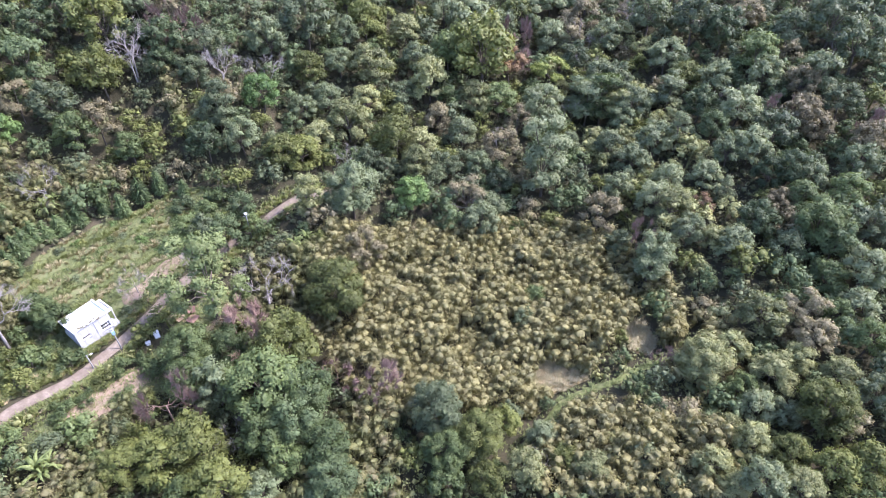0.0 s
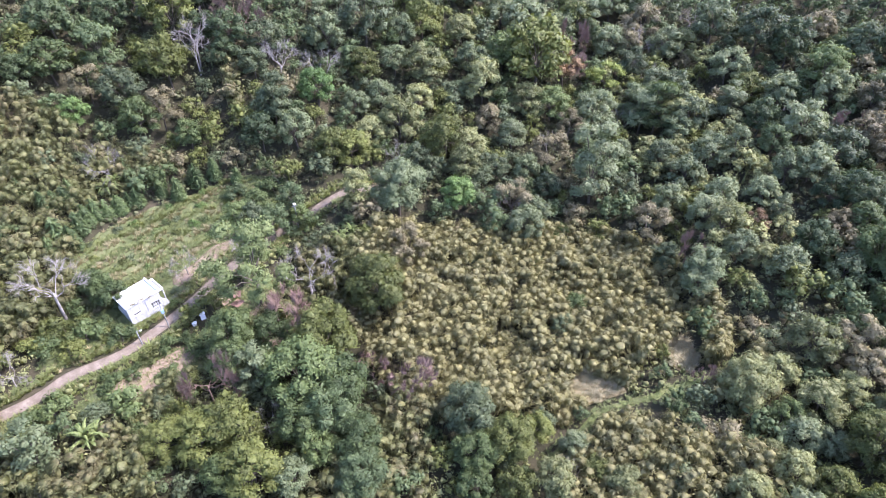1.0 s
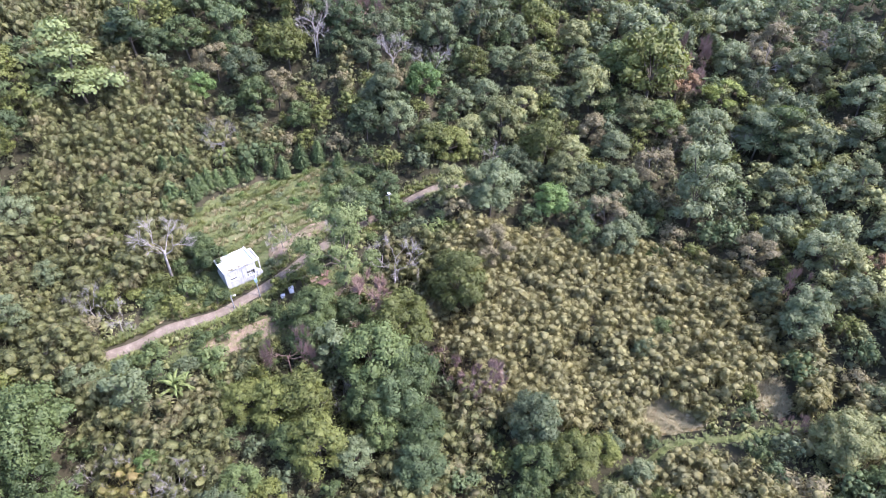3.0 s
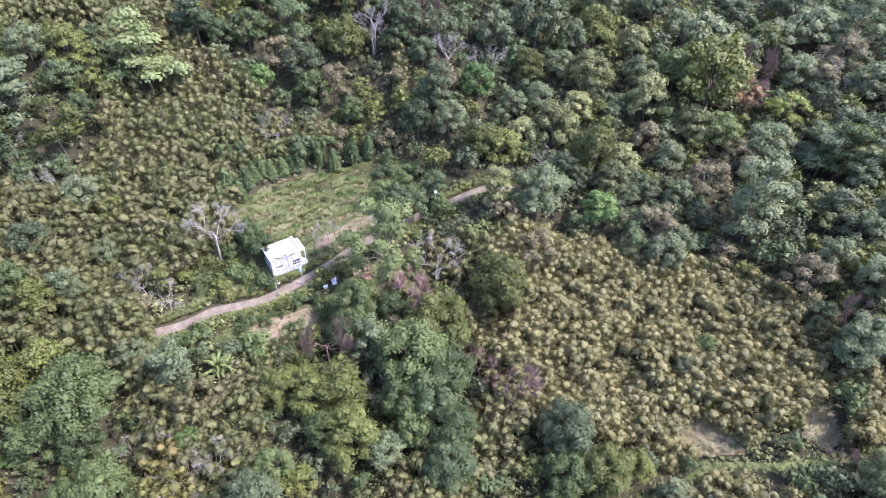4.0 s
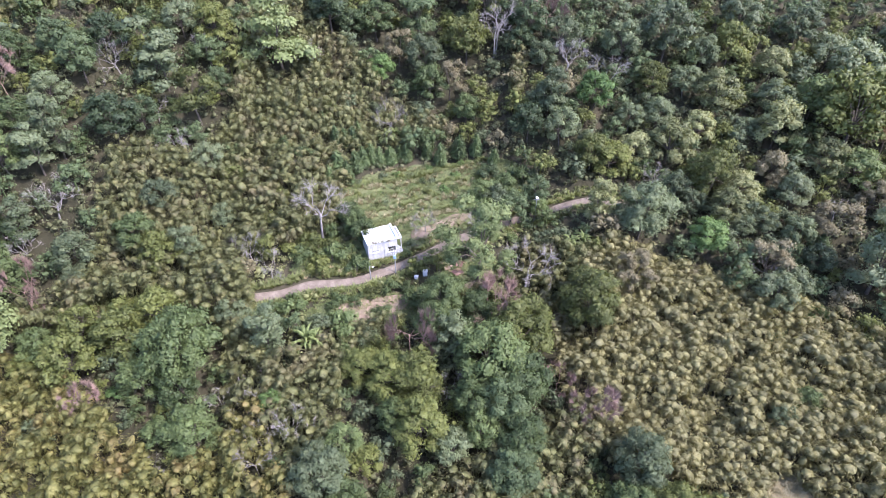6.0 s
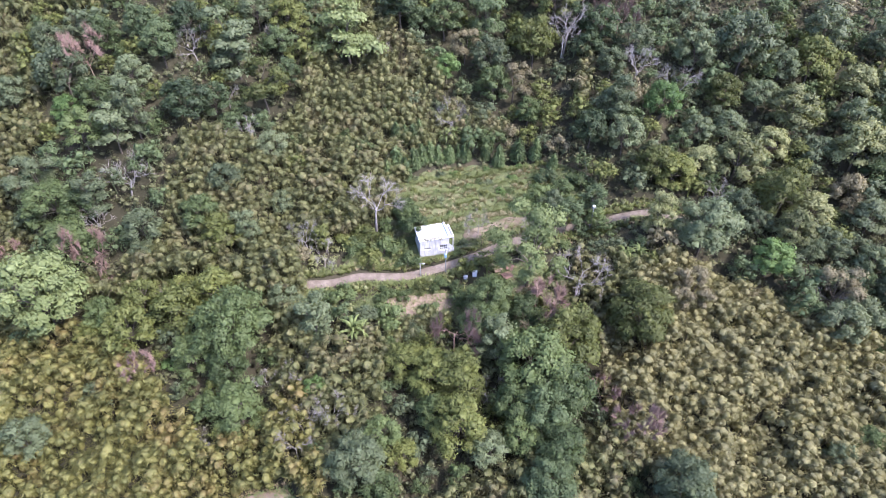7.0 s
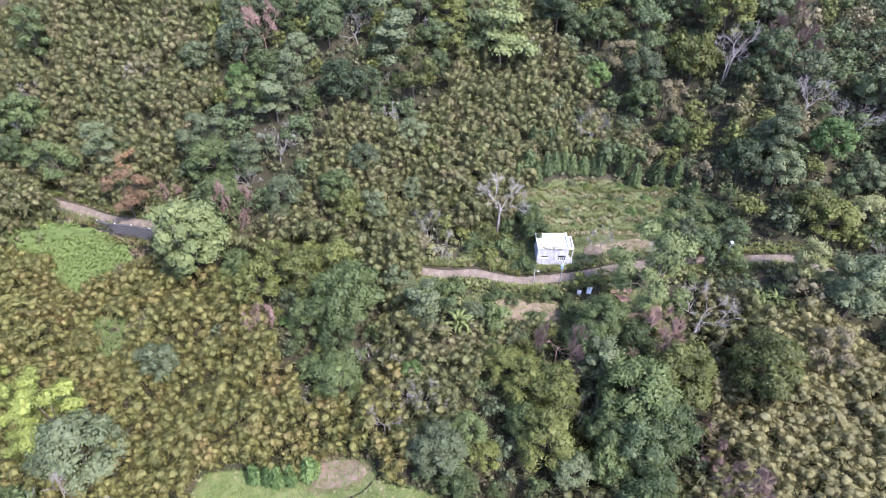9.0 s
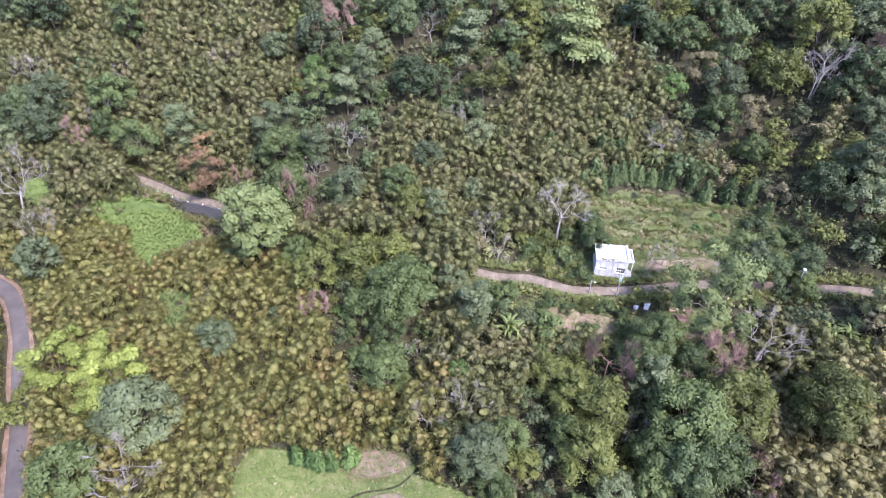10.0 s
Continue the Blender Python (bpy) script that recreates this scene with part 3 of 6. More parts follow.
def plume(seed, leaves=66, fine=1.0):
    """A bamboo top: a nodding mop of narrow leaves that fall outward and down over a soft core, on its culm."""
    r = random.Random(seed)
    g = Growth()
    nod, slim = r.uniform(0.2, 0.8), r.uniform(0.52, 0.85)

    def bend(z):
        return nod * z * abs(z)

    for v in ICO_V:
        k = r.uniform(0.65, 0.92)
        g.verts.append(Vector((v.x * slim * k * 0.9 + bend(v.z), v.y * slim * k * 0.9, v.z * 0.85 * k - 0.1)))
        g.norms.append((Vector((v.x, v.y, v.z * 0.8 + 0.1)) + rand_dir(r) * 0.5).normalized())
    g.faces += [tuple(f) for f in ICO_F]
    for i in range(leaves):
        z = 1 - 1.6 * (i + r.random()) / leaves
        q = math.sqrt(max(0.0, 1 - z * z))
        a = i * 2.4 + r.uniform(-0.5, 0.5)
        d = Vector((math.cos(a), math.sin(a), 0))
        side = Vector((-d.y, d.x, 0))
        far = r.uniform(0.75, 1.2)
        o = d * q * slim * far + Vector((bend(z), 0, 0.92 * z * far - 0.08))
        fall = (d * (0.30 + 0.7 * max(0, z)) + Vector((0, 0, -1.0 + 0.7 * max(0, z))) + rand_dir(r) * 0.7).normalized()
        ln = r.uniform(0.18, 0.40) * fine
        wide = fall.cross(d + rand_dir(r) * 0.6).normalized() * r.uniform(0.038, 0.07) * fine
        out = (d * q + Vector((0, 0, 0.75 * z + 0.15)) + rand_dir(r) * 0.8).normalized()
        g.leaf(o - wide, o + fall * ln + d * 0.10, o + wide, out)
    g.limb([(0, 0, -5.0), (0.05, 0, -2.5), (0.0, 0, -0.4)], [0.045, 0.04, 0.03], 3)
    return g.arrays()


def tuft(seed, blades=16, spread=0.5, tall=0.7, wide=0.12):
    r = random.Random(seed)
    g = Growth()
    for i in range(blades):
        a = r.uniform(0, 6.283)
        d = Vector((math.cos(a), math.sin(a), 0))
        o = d * r.uniform(0, spread * 0.5)
        s = Vector((-d.y, d.x, 0)) * wide * r.uniform(0.6, 1.3)
        t = o + d * spread * r.uniform(0.3, 1.0) + Vector((0, 0, tall * r.uniform(0.5, 1.1)))
        g.leaf(o + s, o - s, t, (rand_dir(r) * 0.4 + Vector((0, 0, 1))).normalized())
    return g.arrays()


def brushwood(seed, leaves=30, size=0.22):
    """A knee-to-chest-high thicket tuft."""
    r = random.Random(seed)
    g = Growth()
    for k in range(2):
        a = k * 3.1 + r.uniform(-0.5, 0.5)
        clump(r, g, Vector((0.5 * math.cos(a), 0.5 * math.sin(a), r.uniform(0.25, 0.6))), r.uniform(0.5, 0.75), 0.85, leaves // 2, size)
    return g.arrays()


def grid_spots(poly, step, r, keep=1.0):
    xs, ys = [p[0] for p in poly], [p[1] for p in poly]
    x = min(xs)
    while x < max(xs):
        y = min(ys)
        while y < max(ys):
            px, py = x + r.uniform(-0.5, 0.5) * step, y + r.uniform(-0.5, 0.5) * step
            if r.random() < keep and inside(px, py, poly):
                yield px, py
            y += step
        x += step


def bare_mesh(seed, twigs, slim, twig_width=0.009, deep=3, stout=1.0):
    """Trunk and limbs of a leafless tree, about 4 m in spread; twigs: fine slivers at the ends."""
    r = random.Random(seed)
    tv, tf, bv, bf, ends = [], [], [], [], []
    fork = 3.4 if slim else 2.0
    lean = Vector((r.uniform(-0.5, 0.5), r.uniform(-0.5, 0.5), 0))
    top = Vector((0, 0, fork)) + lean
    tube(tv, tf, [(0, 0, -0.8), (0, 0, 0.3), lean * 0.4 + Vector((0, 0, fork * 0.55)), top], [0.19 * stout, 0.13 * stout, 0.1 * stout, 0.08 * stout], 7)

    def grow(p, d, ln, rad, depth):
        q = p + d * ln * 0.5 + rand_dir(r) * ln * 0.12
        e = p + d * ln + rand_dir(r) * ln * 0.15
        tube(bv, bf, [p, q, e], [rad, rad * 0.8, rad * 0.55], 5 if depth > 2 else 4)
        if depth == 0:
            ends.append((e, d))
            return
        for _ in range(r.choice((2, 2, 3))):
            nd = (d + rand_dir(r) * 0.75 + Vector((0, 0, 0.1))).normalized()
            grow(e, nd, ln * r.uniform(0.55, 0.8), max(0.012, rad * 0.64), depth - 1)

    for i in range(5):
        a = i * 1.257 + r.uniform(-0.4, 0.4)
        up = r.uniform(0.25, 1.0) if not slim else r.uniform(0.6, 1.6)
        grow(top - Vector((0, 0, r.uniform(0, fork * 0.35))), Vector((math.cos(a), math.sin(a), up)).normalized(), r.uniform(1.2, 1.7), 0.05 * stout, deep)
    for e, d in ends:
        for _ in range(twigs):
            nd = (d + rand_dir(r) * 0.8).normalized()
            s = nd.orthogonal().normalized() * twig_width
            q = len(bv)
            t = e + nd * r.uniform(0.3, 0.75)
            o = e - d * r.uniform(0, 0.6)
            bv += [o - s, o + s, t]
            bf.append((q, q + 1, q + 2))
    reach = sorted(math.hypot(v[0], v[1]) for v in bv)[int(len(bv) * 0.93)]
    return mesh_of("trunk", tv, tf, DEADWOOD, False), mesh_of("crown", bv, bf, DEADWOOD, False), reach


BARE_MESH = {("x", k): bare_mesh(40 + k, 3, False, 0.009, 4) for k in range(4)}
BARE_MESH.update({("t", k): bare_mesh(50 + k, 4, True, 0.009, 4, 1.35) for k in range(2)})
BARE_MESH.update({("s", k): bare_mesh(60 + k, 7, False) for k in range(2)})
BARE_MESH["f", 0] = bare_mesh(93, 2, False, 0.02, 2, 1.9)
BARE_MESH.update({("w", k): bare_mesh(70 + k, 18, False, 0.022, 4, 0.8) for k in range(3)})


def bare_tree(x, y, r, look_):
    """A leafless tree with a spread of r metres each way."""
    key = (look_, rng.choice([k[1] for k in BARE_MESH if k[0] == look_]))
    k = (1.65 if look_ == "t" else 1.3) * r / BARE_MESH[key][2]
    m = Matrix.Translation((x, y, height(x, y))) @ Matrix.Rotation(rng.uniform(0, 6.283), 4, "Z") @ Matrix.Diagonal((k, k, k * rng.uniform(1.2, 1.5) * (0.9 if look_ == "f" else 1.4 if look_ == "w" else 0.9 if look_ == "t" else 1.0), 1))
    SPOTS.append((x, y, r * 0.6))
    if ("bare", *key) in PROTO:
        return again(PROTO["bare", *key], m)
    label = "leafless tree with a haze of reddish-brown twigs" if look_ == "w" else "dead tree with bleached bare limbs among the green"
    ob = PROTO["bare", *key] = thing("bare_tree", m, label, "bare tree", "bare trees on the hillside")
    for name, me in zip(("trunk", "crown"), BARE_MESH[key]):
        o = new(name, me)
        o.parent = ob
        if look_ == "w":
            o.material_slots[0].link = "OBJECT"
            o.material_slots[0].material = TWIG_BROWN
    return ob


def cypress_mesh(seed):
    """A pointed cone of short sprays that reach up and out."""
    r = random.Random(seed)
    g = Growth()
    ring = 9
    flute = [r.uniform(0.8, 1.1) for _ in range(ring)]

    def wide(k):
        return 1.05 * (1 - k) ** 0.8 * min(1.0, 0.45 + 5 * k) + 0.04

    g.limb([(0, 0, 0.2 + 4.6 * k / 5) for k in range(6)], [wide(k / 5) * 0.5 * r.uniform(0.9, 1.05) for k in range(6)], ring)
    for i in range(640):
        k = 1 - math.sqrt(r.random())
        a = r.uniform(0, 6.283)
        d = Vector((math.cos(a), math.sin(a), 0))
        side = Vector((-d.y, d.x, 0))
        o = d * wide(k) * flute[int(a / 6.2832 * ring) % ring] * r.uniform(0.6, 0.95) + Vector((0, 0, 0.15 + 4.7 * k))
        up = (d * r.uniform(0.5, 0.9) + Vector((0, 0, r.uniform(-0.8, -0.1))) + side * r.uniform(-0.5, 0.5)).normalized()
        w = (side + rand_dir(r) * 0.3).normalized() * r.uniform(0.06, 0.12)
        n = (d + Vector((0, 0, 0.45)) + rand_dir(r) * 0.8).normalized()
        g.leaf(o - w, o + w, o + up * r.uniform(0.25, 0.55), n)
    return g.arrays()


CYPRESS = []
for k in range(3):
    me = leafy("crown", *cypress_mesh(80 + k), LEAF["cypress"])
    v, f = [], []
    tube(v, f, [(0, 0, -0.5), (0, 0, 0.6), (0, 0, 3.0)], [0.13, 0.1, 0.04])
    CYPRESS.append((me, mesh_of("trunk", v, f, BARK, False)))


def cypress(x, y, tall, colour="cypress"):
    """A narrow pointed evergreen as tall as given."""
    k = rng.randrange(3)
    s = tall / 5.2
    w = s * rng.uniform(1.25, 1.75)
    m = Matrix.Translation((x, y, height(x, y))) @ Matrix.Rotation(rng.uniform(0, 6.283), 4, "Z") @ Matrix.Diagonal((w, w, s, 1))
    SPOTS.append((x, y, 1.2 * s))
    if ("cypress", colour, k) in PROTO:
        return again(PROTO["cypress", colour, k], m)
    ob = PROTO["cypress", colour, k] = thing("cypress", m, "narrow pointed dark green cypress by the orchard" if colour == "cypress" else "small pointed bright green conifer by the field", "cypress", "cypresses")
    for name, me in zip(("crown", "trunk"), CYPRESS[k]):
        o = new(name, me)
        o.parent = ob
        if name == "crown":
            o.material_slots[0].link = "OBJECT"
            o.material_slots[0].material = LEAF[colour]
    return ob


def banana_leaf(r):
    """One long arching blade with a folded midrib, torn into strips along its edges."""
    verts, faces = [], []
    n = 9
    for i in range(n):
        k = i / (n - 1)
        x, z = 2.3 * k, 1.5 * math.sin(k * 2.2) - 0.75 * k * k
        w = 0.17 * math.sin(math.pi * min(1, k * 0.93 + 0.07)) ** 0.7 * r.uniform(0.75, 1.1)
        verts += [(x, -w, z - w * 0.35), (x, 0, z), (x, w, z - w * 0.35)]
        if i:
            q = 3 * i - 3
            faces += [(q, q + 1, q + 4, q + 3), (q + 1, q + 2, q + 5, q + 4)]
    return mesh_of("leaf", verts, faces, LEAF["banana"])


BANANA_LEAVES = [banana_leaf(random.Random(90 + k)) for k in range(4)]


def banana_plant(x, y, size, leaves=20):
    ob = thing("banana_plant", Matrix.Translation((x, y, height(x, y))), "banana plant with long arching torn leaves", "banana plant", "banana plants")
    v, f = [], []
    tube(v, f, [(0, 0, -0.3), (0, 0, 0.8 * size), (0.05, 0, 1.5 * size)], [0.16 * size, 0.13 * size, 0.06 * size], 8)
    stem = new("stem", mesh_of("stem", v, f, LEAF["pale"], False))
    stem.parent = ob
    for i in range(leaves):
        o = new("leaf", BANANA_LEAVES[i % 4])
        o.parent = ob
        o.matrix_basis = Matrix.Translation((0, 0, 1.35 * size)) @ Matrix.Rotation(i * 2.4 + rng.uniform(-0.3, 0.3), 4, "Z") @ Matrix.Rotation(rng.uniform(-0.75, 0.2), 4, "Y") @ Matrix.Scale(size * rng.uniform(0.8, 1.1), 4)
    SPOTS.append((x, y, 1.5 * size))
    return ob

# ---- trees that stand out, stand by stand: plan x, y, crown radius, look ----
STAND_A = ((-172.9, -24.1, 4.9, "Dd"), (-169.8, -18.2, 4.9, "Dd"), (-158.2, -1.5, 3.9, "Mt"), (-149.8, 8.1, 2.1, "Bb"), (-134.7, 26.5, 3.6, "Gd"), (-148.6, -22.3, 4.7, "Gd"), (-150.4, -28.0, 3.8, "Dd"), (-142.6, -10.0, 5.2, "Md"), (-147.8, -31.3, 4.2, "Dd"), (-142.3, -25.4, 4.6, "Gd"), (-138.9, -13.6, 3.1, "Md"), (-131.0, -7.5, 5.3, "Mo"), (-127.7, 1.7, 3.4, "Gt"), (-124.4, 5.4, 2.8, "Ro"), (-115.6, 2.4, 4.9, "Ro"), (-143.2, -33.3, 3.7, "Gd"), (-115.4, 19.7, 4.8, "Go"), (-110.5, 19.2, 4.8, "Ml"), (-107.6, 22.3, 3.3, "Ml"), (-102.8, 18.1, 4.7, "Ml"), (-105.6, 25.2, 2.8, "Gt"), (-94.4, 8.8, 6.7, "Fd"))
STAND_B = ((-96.6, 28.0, 3.7, "Gl"), (-93.4, 25.3, 2.7, "Gl"), (-129.3, 35.1, 4.9, "Gd"), (-124.1, 32.1, 2.9, "Bd"), (-116.8, 30.8, 4.0, "Md"), (-112.9, 34.8, 4.1, "Gy"), (-113.1, 39.4, 3.1, "Gt"), (-122.4, 37.0, 3.5, "Md"), (-121.8, 45.1, 3.7, "Gl"), (-123.1, 53.0, 4.1, "Dd"), (-109.8, 48.7, 4.8, "Dd"), (-128.9, 52.9, 3.8, "Dd"), (-138.9, 37.9, 3.4, "Gd"), (-91.1, 36.8, 3.6, "Md"), (-85.9, 37.3, 3.6, "Ol"), (-83.4, 41.1, 2.4, "Gt"), (-94.1, 44.7, 3.3, "Gd"), (-132.4, 46.3, 3.7, "Md"), (-127.1, 62.2, 4.2, "Dl"), (-109.0, 54.6, 3.4, "Dd"), (-81.0, 26.1, 2.9, "Od"))
STAND_C = ((-116.2, 65.5, 6.9, "Gy"), (-123.4, 77.3, 3.9, "Gd"), (-117.8, 81.8, 4.8, "Ol"), (-104.1, 87.4, 7.9, "Fy"), (-101.9, 102.5, 6.0, "Dy"), (-94.5, 110.1, 4.9, "Md"), (-98.8, 120.8, 4.6, "Dd"), (-87.6, 118.3, 4.7, "Dl"), (-86.9, 102.0, 3.4, "Bd"), (-80.3, 110.2, 4.7, "Gd"), (-75.6, 106.1, 4.3, "Ml"), (-73.7, 118.6, 5.2, "Od"), (-75.9, 129.7, 6.0, "Od"), (-85.2, 132.3, 4.7, "Dd"), (-71.1, 137.6, 4.5, "Gd"), (-62.2, 128.6, 4.5, "Dd"), (-65.7, 106.3, 3.2, "Md"), (-55.7, 123.2, 3.5, "Gd"), (-48.9, 114.2, 4.1, "Gd"), (-50.1, 107.5, 4.0, "Dd"), (-43.3, 109.8, 3.8, "Gd"), (-106.3, 64.7, 5.9, "Oo"))
STAND_D = ((-96.0, 57.7, 3.4, "Pd"), (-90.7, 72.3, 3.4, "Mb"), (-86.1, 51.3, 2.6, "Gd"), (-77.6, 57.7, 3.1, "Ob"), (-67.3, 67.0, 2.8, "Md"), (-63.0, 65.2, 2.6, "Md"), (-83.4, 94.1, 2.8, "Gb"), (-53.6, 96.8, 2.8, "Db"), (-86.9, 108.8, 3.7, "So"), (-72.0, 108.7, 4.5, "So"), (-81.7, 98.4, 2.8, "Sb"), (-89.0, 127.4, 3.8, "Dd"), (-69.4, 129.8, 3.7, "Dd"), (-62.5, 124.5, 3.4, "Dd"), (-108.3, 72.7, 2.8, "Dd"), (-106.1, 56.0, 3.4, "Db"), (-96.4, 50.3, 2.6, "Gb"), (-114.6, 76.3, 3.4, "Dd"), (-98.3, 105.9, 3.3, "Dd"), (-66.8, 58.8, 2.6, "Ob"), (-70.6, 54.1, 2.8, "Ob"))
STAND_E = ((-109.3, -29.9, 4.0, "Gd"), (-97.4, -30.9, 2.3, "Gb"), (-78.1, -3.9, 3.3, "Gd"), (-78.9, 6.5, 3.4, "Gb"), (-89.4, -2.8, 3.3, "Sb"), (-85.3, -29.9, 4.7, "Lo"), (-88.7, -27.1, 3.4, "Lo"), (-81.5, -22.0, 5.0, "Lo"), (-75.9, -20.1, 5.4, "Lo"), (-74.9, -23.9, 3.6, "Lo"), (-68.4, -17.4, 5.9, "Gl"), (-70.8, -21.6, 3.6, "Gd"), (-71.1, -14.8, 2.9, "Gd"), (-73.2, -30.0, 2.5, "Gb"), (-64.3, -28.9, 4.9, "Md"), (-81.4, 15.8, 4.3, "Od"), (-77.8, 23.4, 4.6, "Ol"), (-76.5, 29.2, 4.1, "Ol"), (-67.5, 26.7, 5.9, "Md"), (-70.3, 20.2, 3.4, "Ml"), (-64.8, 22.9, 3.2, "Md"))
STAND_F = ((-73.5, 17.4, 2.1, "Bb"), (-58.2, 19.7, 4.3, "Ml"), (-62.1, 16.8, 2.6, "Md"), (-73.6, 33.8, 2.0, "Gb"), (-84.7, 20.3, 3.5, "Od"), (-88.1, 11.5, 2.4, "Od"), (-88.7, 14.7, 3.0, "Md"), (-85.5, -34.0, 3.2, "Ob"), (-82.2, -36.6, 3.7, "Ob"), (-99.3, 5.5, 3.5, "Db"), (-105.9, -4.0, 3.3, "Sb"))
STAND_G = ((-59.1, 36.7, 3.1, "Gt"), (-67.2, 36.5, 3.0, "Gd"), (-54.0, 36.0, 2.2, "Mb"), (-52.1, 30.0, 2.2, "Bd"), (-45.0, 42.9, 3.8, "Ol"), (-40.2, 43.9, 4.6, "Ol"), (-36.0, 46.0, 4.6, "Ol"), (-35.6, 39.3, 2.9, "Md"), (-31.1, 39.8, 4.9, "Ol"), (-39.9, 56.9, 3.7, "Md"), (-41.5, 61.6, 4.3, "Md"), (-35.4, 55.4, 3.1, "Gt"), (-37.2, 53.0, 1.8, "Gt"), (-36.0, 64.5, 3.9, "Ml"), (-40.7, 72.0, 7.3, "Fo"), (-26.7, 63.6, 5.6, "Od"), (-27.5, 55.3, 6.2, "Md"), (-22.7, 55.3, 5.0, "Md"), (-19.4, 75.2, 5.6, "Od"), (-37.7, 25.3, 4.1, "Gd"), (-38.6, 31.3, 3.0, "Md"), (-34.9, 31.8, 2.5, "Ol"))
STAND_H = ((-33.5, 25.8, 2.8, "Md"), (-25.6, 40.6, 3.0, "Gd"), (-26.8, 48.8, 3.8, "Md"), (-23.2, 45.3, 3.2, "Md"), (-47.6, 60.8, 2.4, "Mb"), (-39.0, 89.1, 2.2, "Db"), (-38.4, 91.7, 2.1, "Md"), (-37.6, 77.2, 2.5, "Mb"), (-39.6, 84.2, 1.9, "Mb"), (-34.0, 60.6, 3.1, "Md"), (-49.5, 49.2, 2.6, "Gb"), (-50.1, 54.6, 2.4, "Mb"), (-27.8, 71.5, 3.5, "Sb"), (-24.2, 73.9, 2.6, "Sb"), (-44.3, 37.7, 2.7, "Db"), (-50.5, 43.9, 2.3, "Mb"))
# many looks in STAND_I to STAND_U are made paler, imitating sun and haze
STAND_I = ((-54.5, 130.1, 4.5, "Gl"), (-48.2, 114.7, 3.5, "Gt"), (-41.4, 122.0, 4.2, "Bd"), (-42.4, 137.6, 4.8, "Gd"), (-34.2, 144.1, 6.1, "Gd"), (-32.8, 134.0, 4.1, "Ol"), (-26.2, 138.7, 3.8, "Gd"), (-18.7, 137.4, 5.2, "Yd"), (-21.0, 152.5, 5.2, "Ol"), (-19.1, 129.2, 4.0, "Yl"), (-22.3, 120.3, 5.2, "Yl"), (-31.2, 110.3, 4.1, "Ol"), (-28.5, 116.7, 3.8, "Yl"), (-35.0, 108.6, 4.0, "Ol"), (-11.3, 116.9, 4.8, "Ol"), (-5.7, 118.9, 3.8, "Yl"), (-19.2, 98.6, 5.6, "Gd"), (-7.2, 102.5, 4.0, "Bd"), (-6.6, 110.7, 3.9, "Yl"), (-11.0, 153.8, 4.2, "Yl"), (-1.0, 164.2, 4.9, "Pd"), (5.4, 161.2, 6.2, "Pd"))
STAND_J = ((8.8, 142.6, 8.5, "Od"), (0.2, 148.0, 4.7, "Ml"), (-4.1, 136.4, 5.2, "Yl"), (12.8, 134.2, 4.6, "Ml"), (6.9, 133.1, 4.4, "Yl"), (-10.5, 135.0, 3.1, "Gd"), (-9.5, 167.1, 5.0, "Gd"), (-22.0, 160.6, 4.9, "Pd"), (-25.7, 147.4, 3.8, "Gd"), (-32.9, 123.7, 3.4, "Gd"), (-27.9, 127.9, 3.6, "Gl"))
STAND_K = ((19.4, 167.8, 5.3, "Ol"), (29.7, 175.7, 6.1, "Pd"), (36.1, 163.2, 6.2, "So"), (39.8, 175.6, 6.2, "Py"), (26.6, 146.7, 4.8, "Lo"), (23.2, 132.6, 5.3, "Pd"), (17.1, 127.3, 3.7, "So"), (12.3, 118.6, 4.3, "So"), (7.0, 114.0, 3.2, "Gd"), (21.7, 110.9, 5.6, "Pt"), (28.7, 122.2, 3.5, "Py"), (33.1, 135.2, 4.4, "Gy"), (37.9, 132.9, 5.0, "My"), (42.6, 140.8, 4.4, "Gd"), (4.6, 103.3, 4.4, "So"), (9.1, 102.1, 3.7, "Pd"), (-27.3, 95.8, 3.1, "Yt"), (16.2, 148.1, 4.9, "Ro"), (12.0, 111.0, 3.2, "Gd"), (-7.2, 143.5, 4.4, "Gd"), (28.5, 160.1, 4.8, "Pl"), (0.6, 113.4, 2.9, "Gd"))
STAND_L = ((-2.4, 109.8, 2.5, "Gd"), (-16.9, 111.6, 3.2, "Gd"), (-12.6, 110.3, 2.5, "Gd"), (3.7, 123.7, 3.9, "Pl"), (-2.1, 127.3, 3.5, "Sl"), (10.9, 174.5, 4.6, "Gd"), (23.5, 183.0, 5.1, "Gd"), (14.9, 163.7, 4.0, "Gd"), (33.8, 151.6, 4.2, "Gd"), (42.5, 157.8, 4.6, "Pd"), (41.6, 127.5, 3.7, "Gd"))
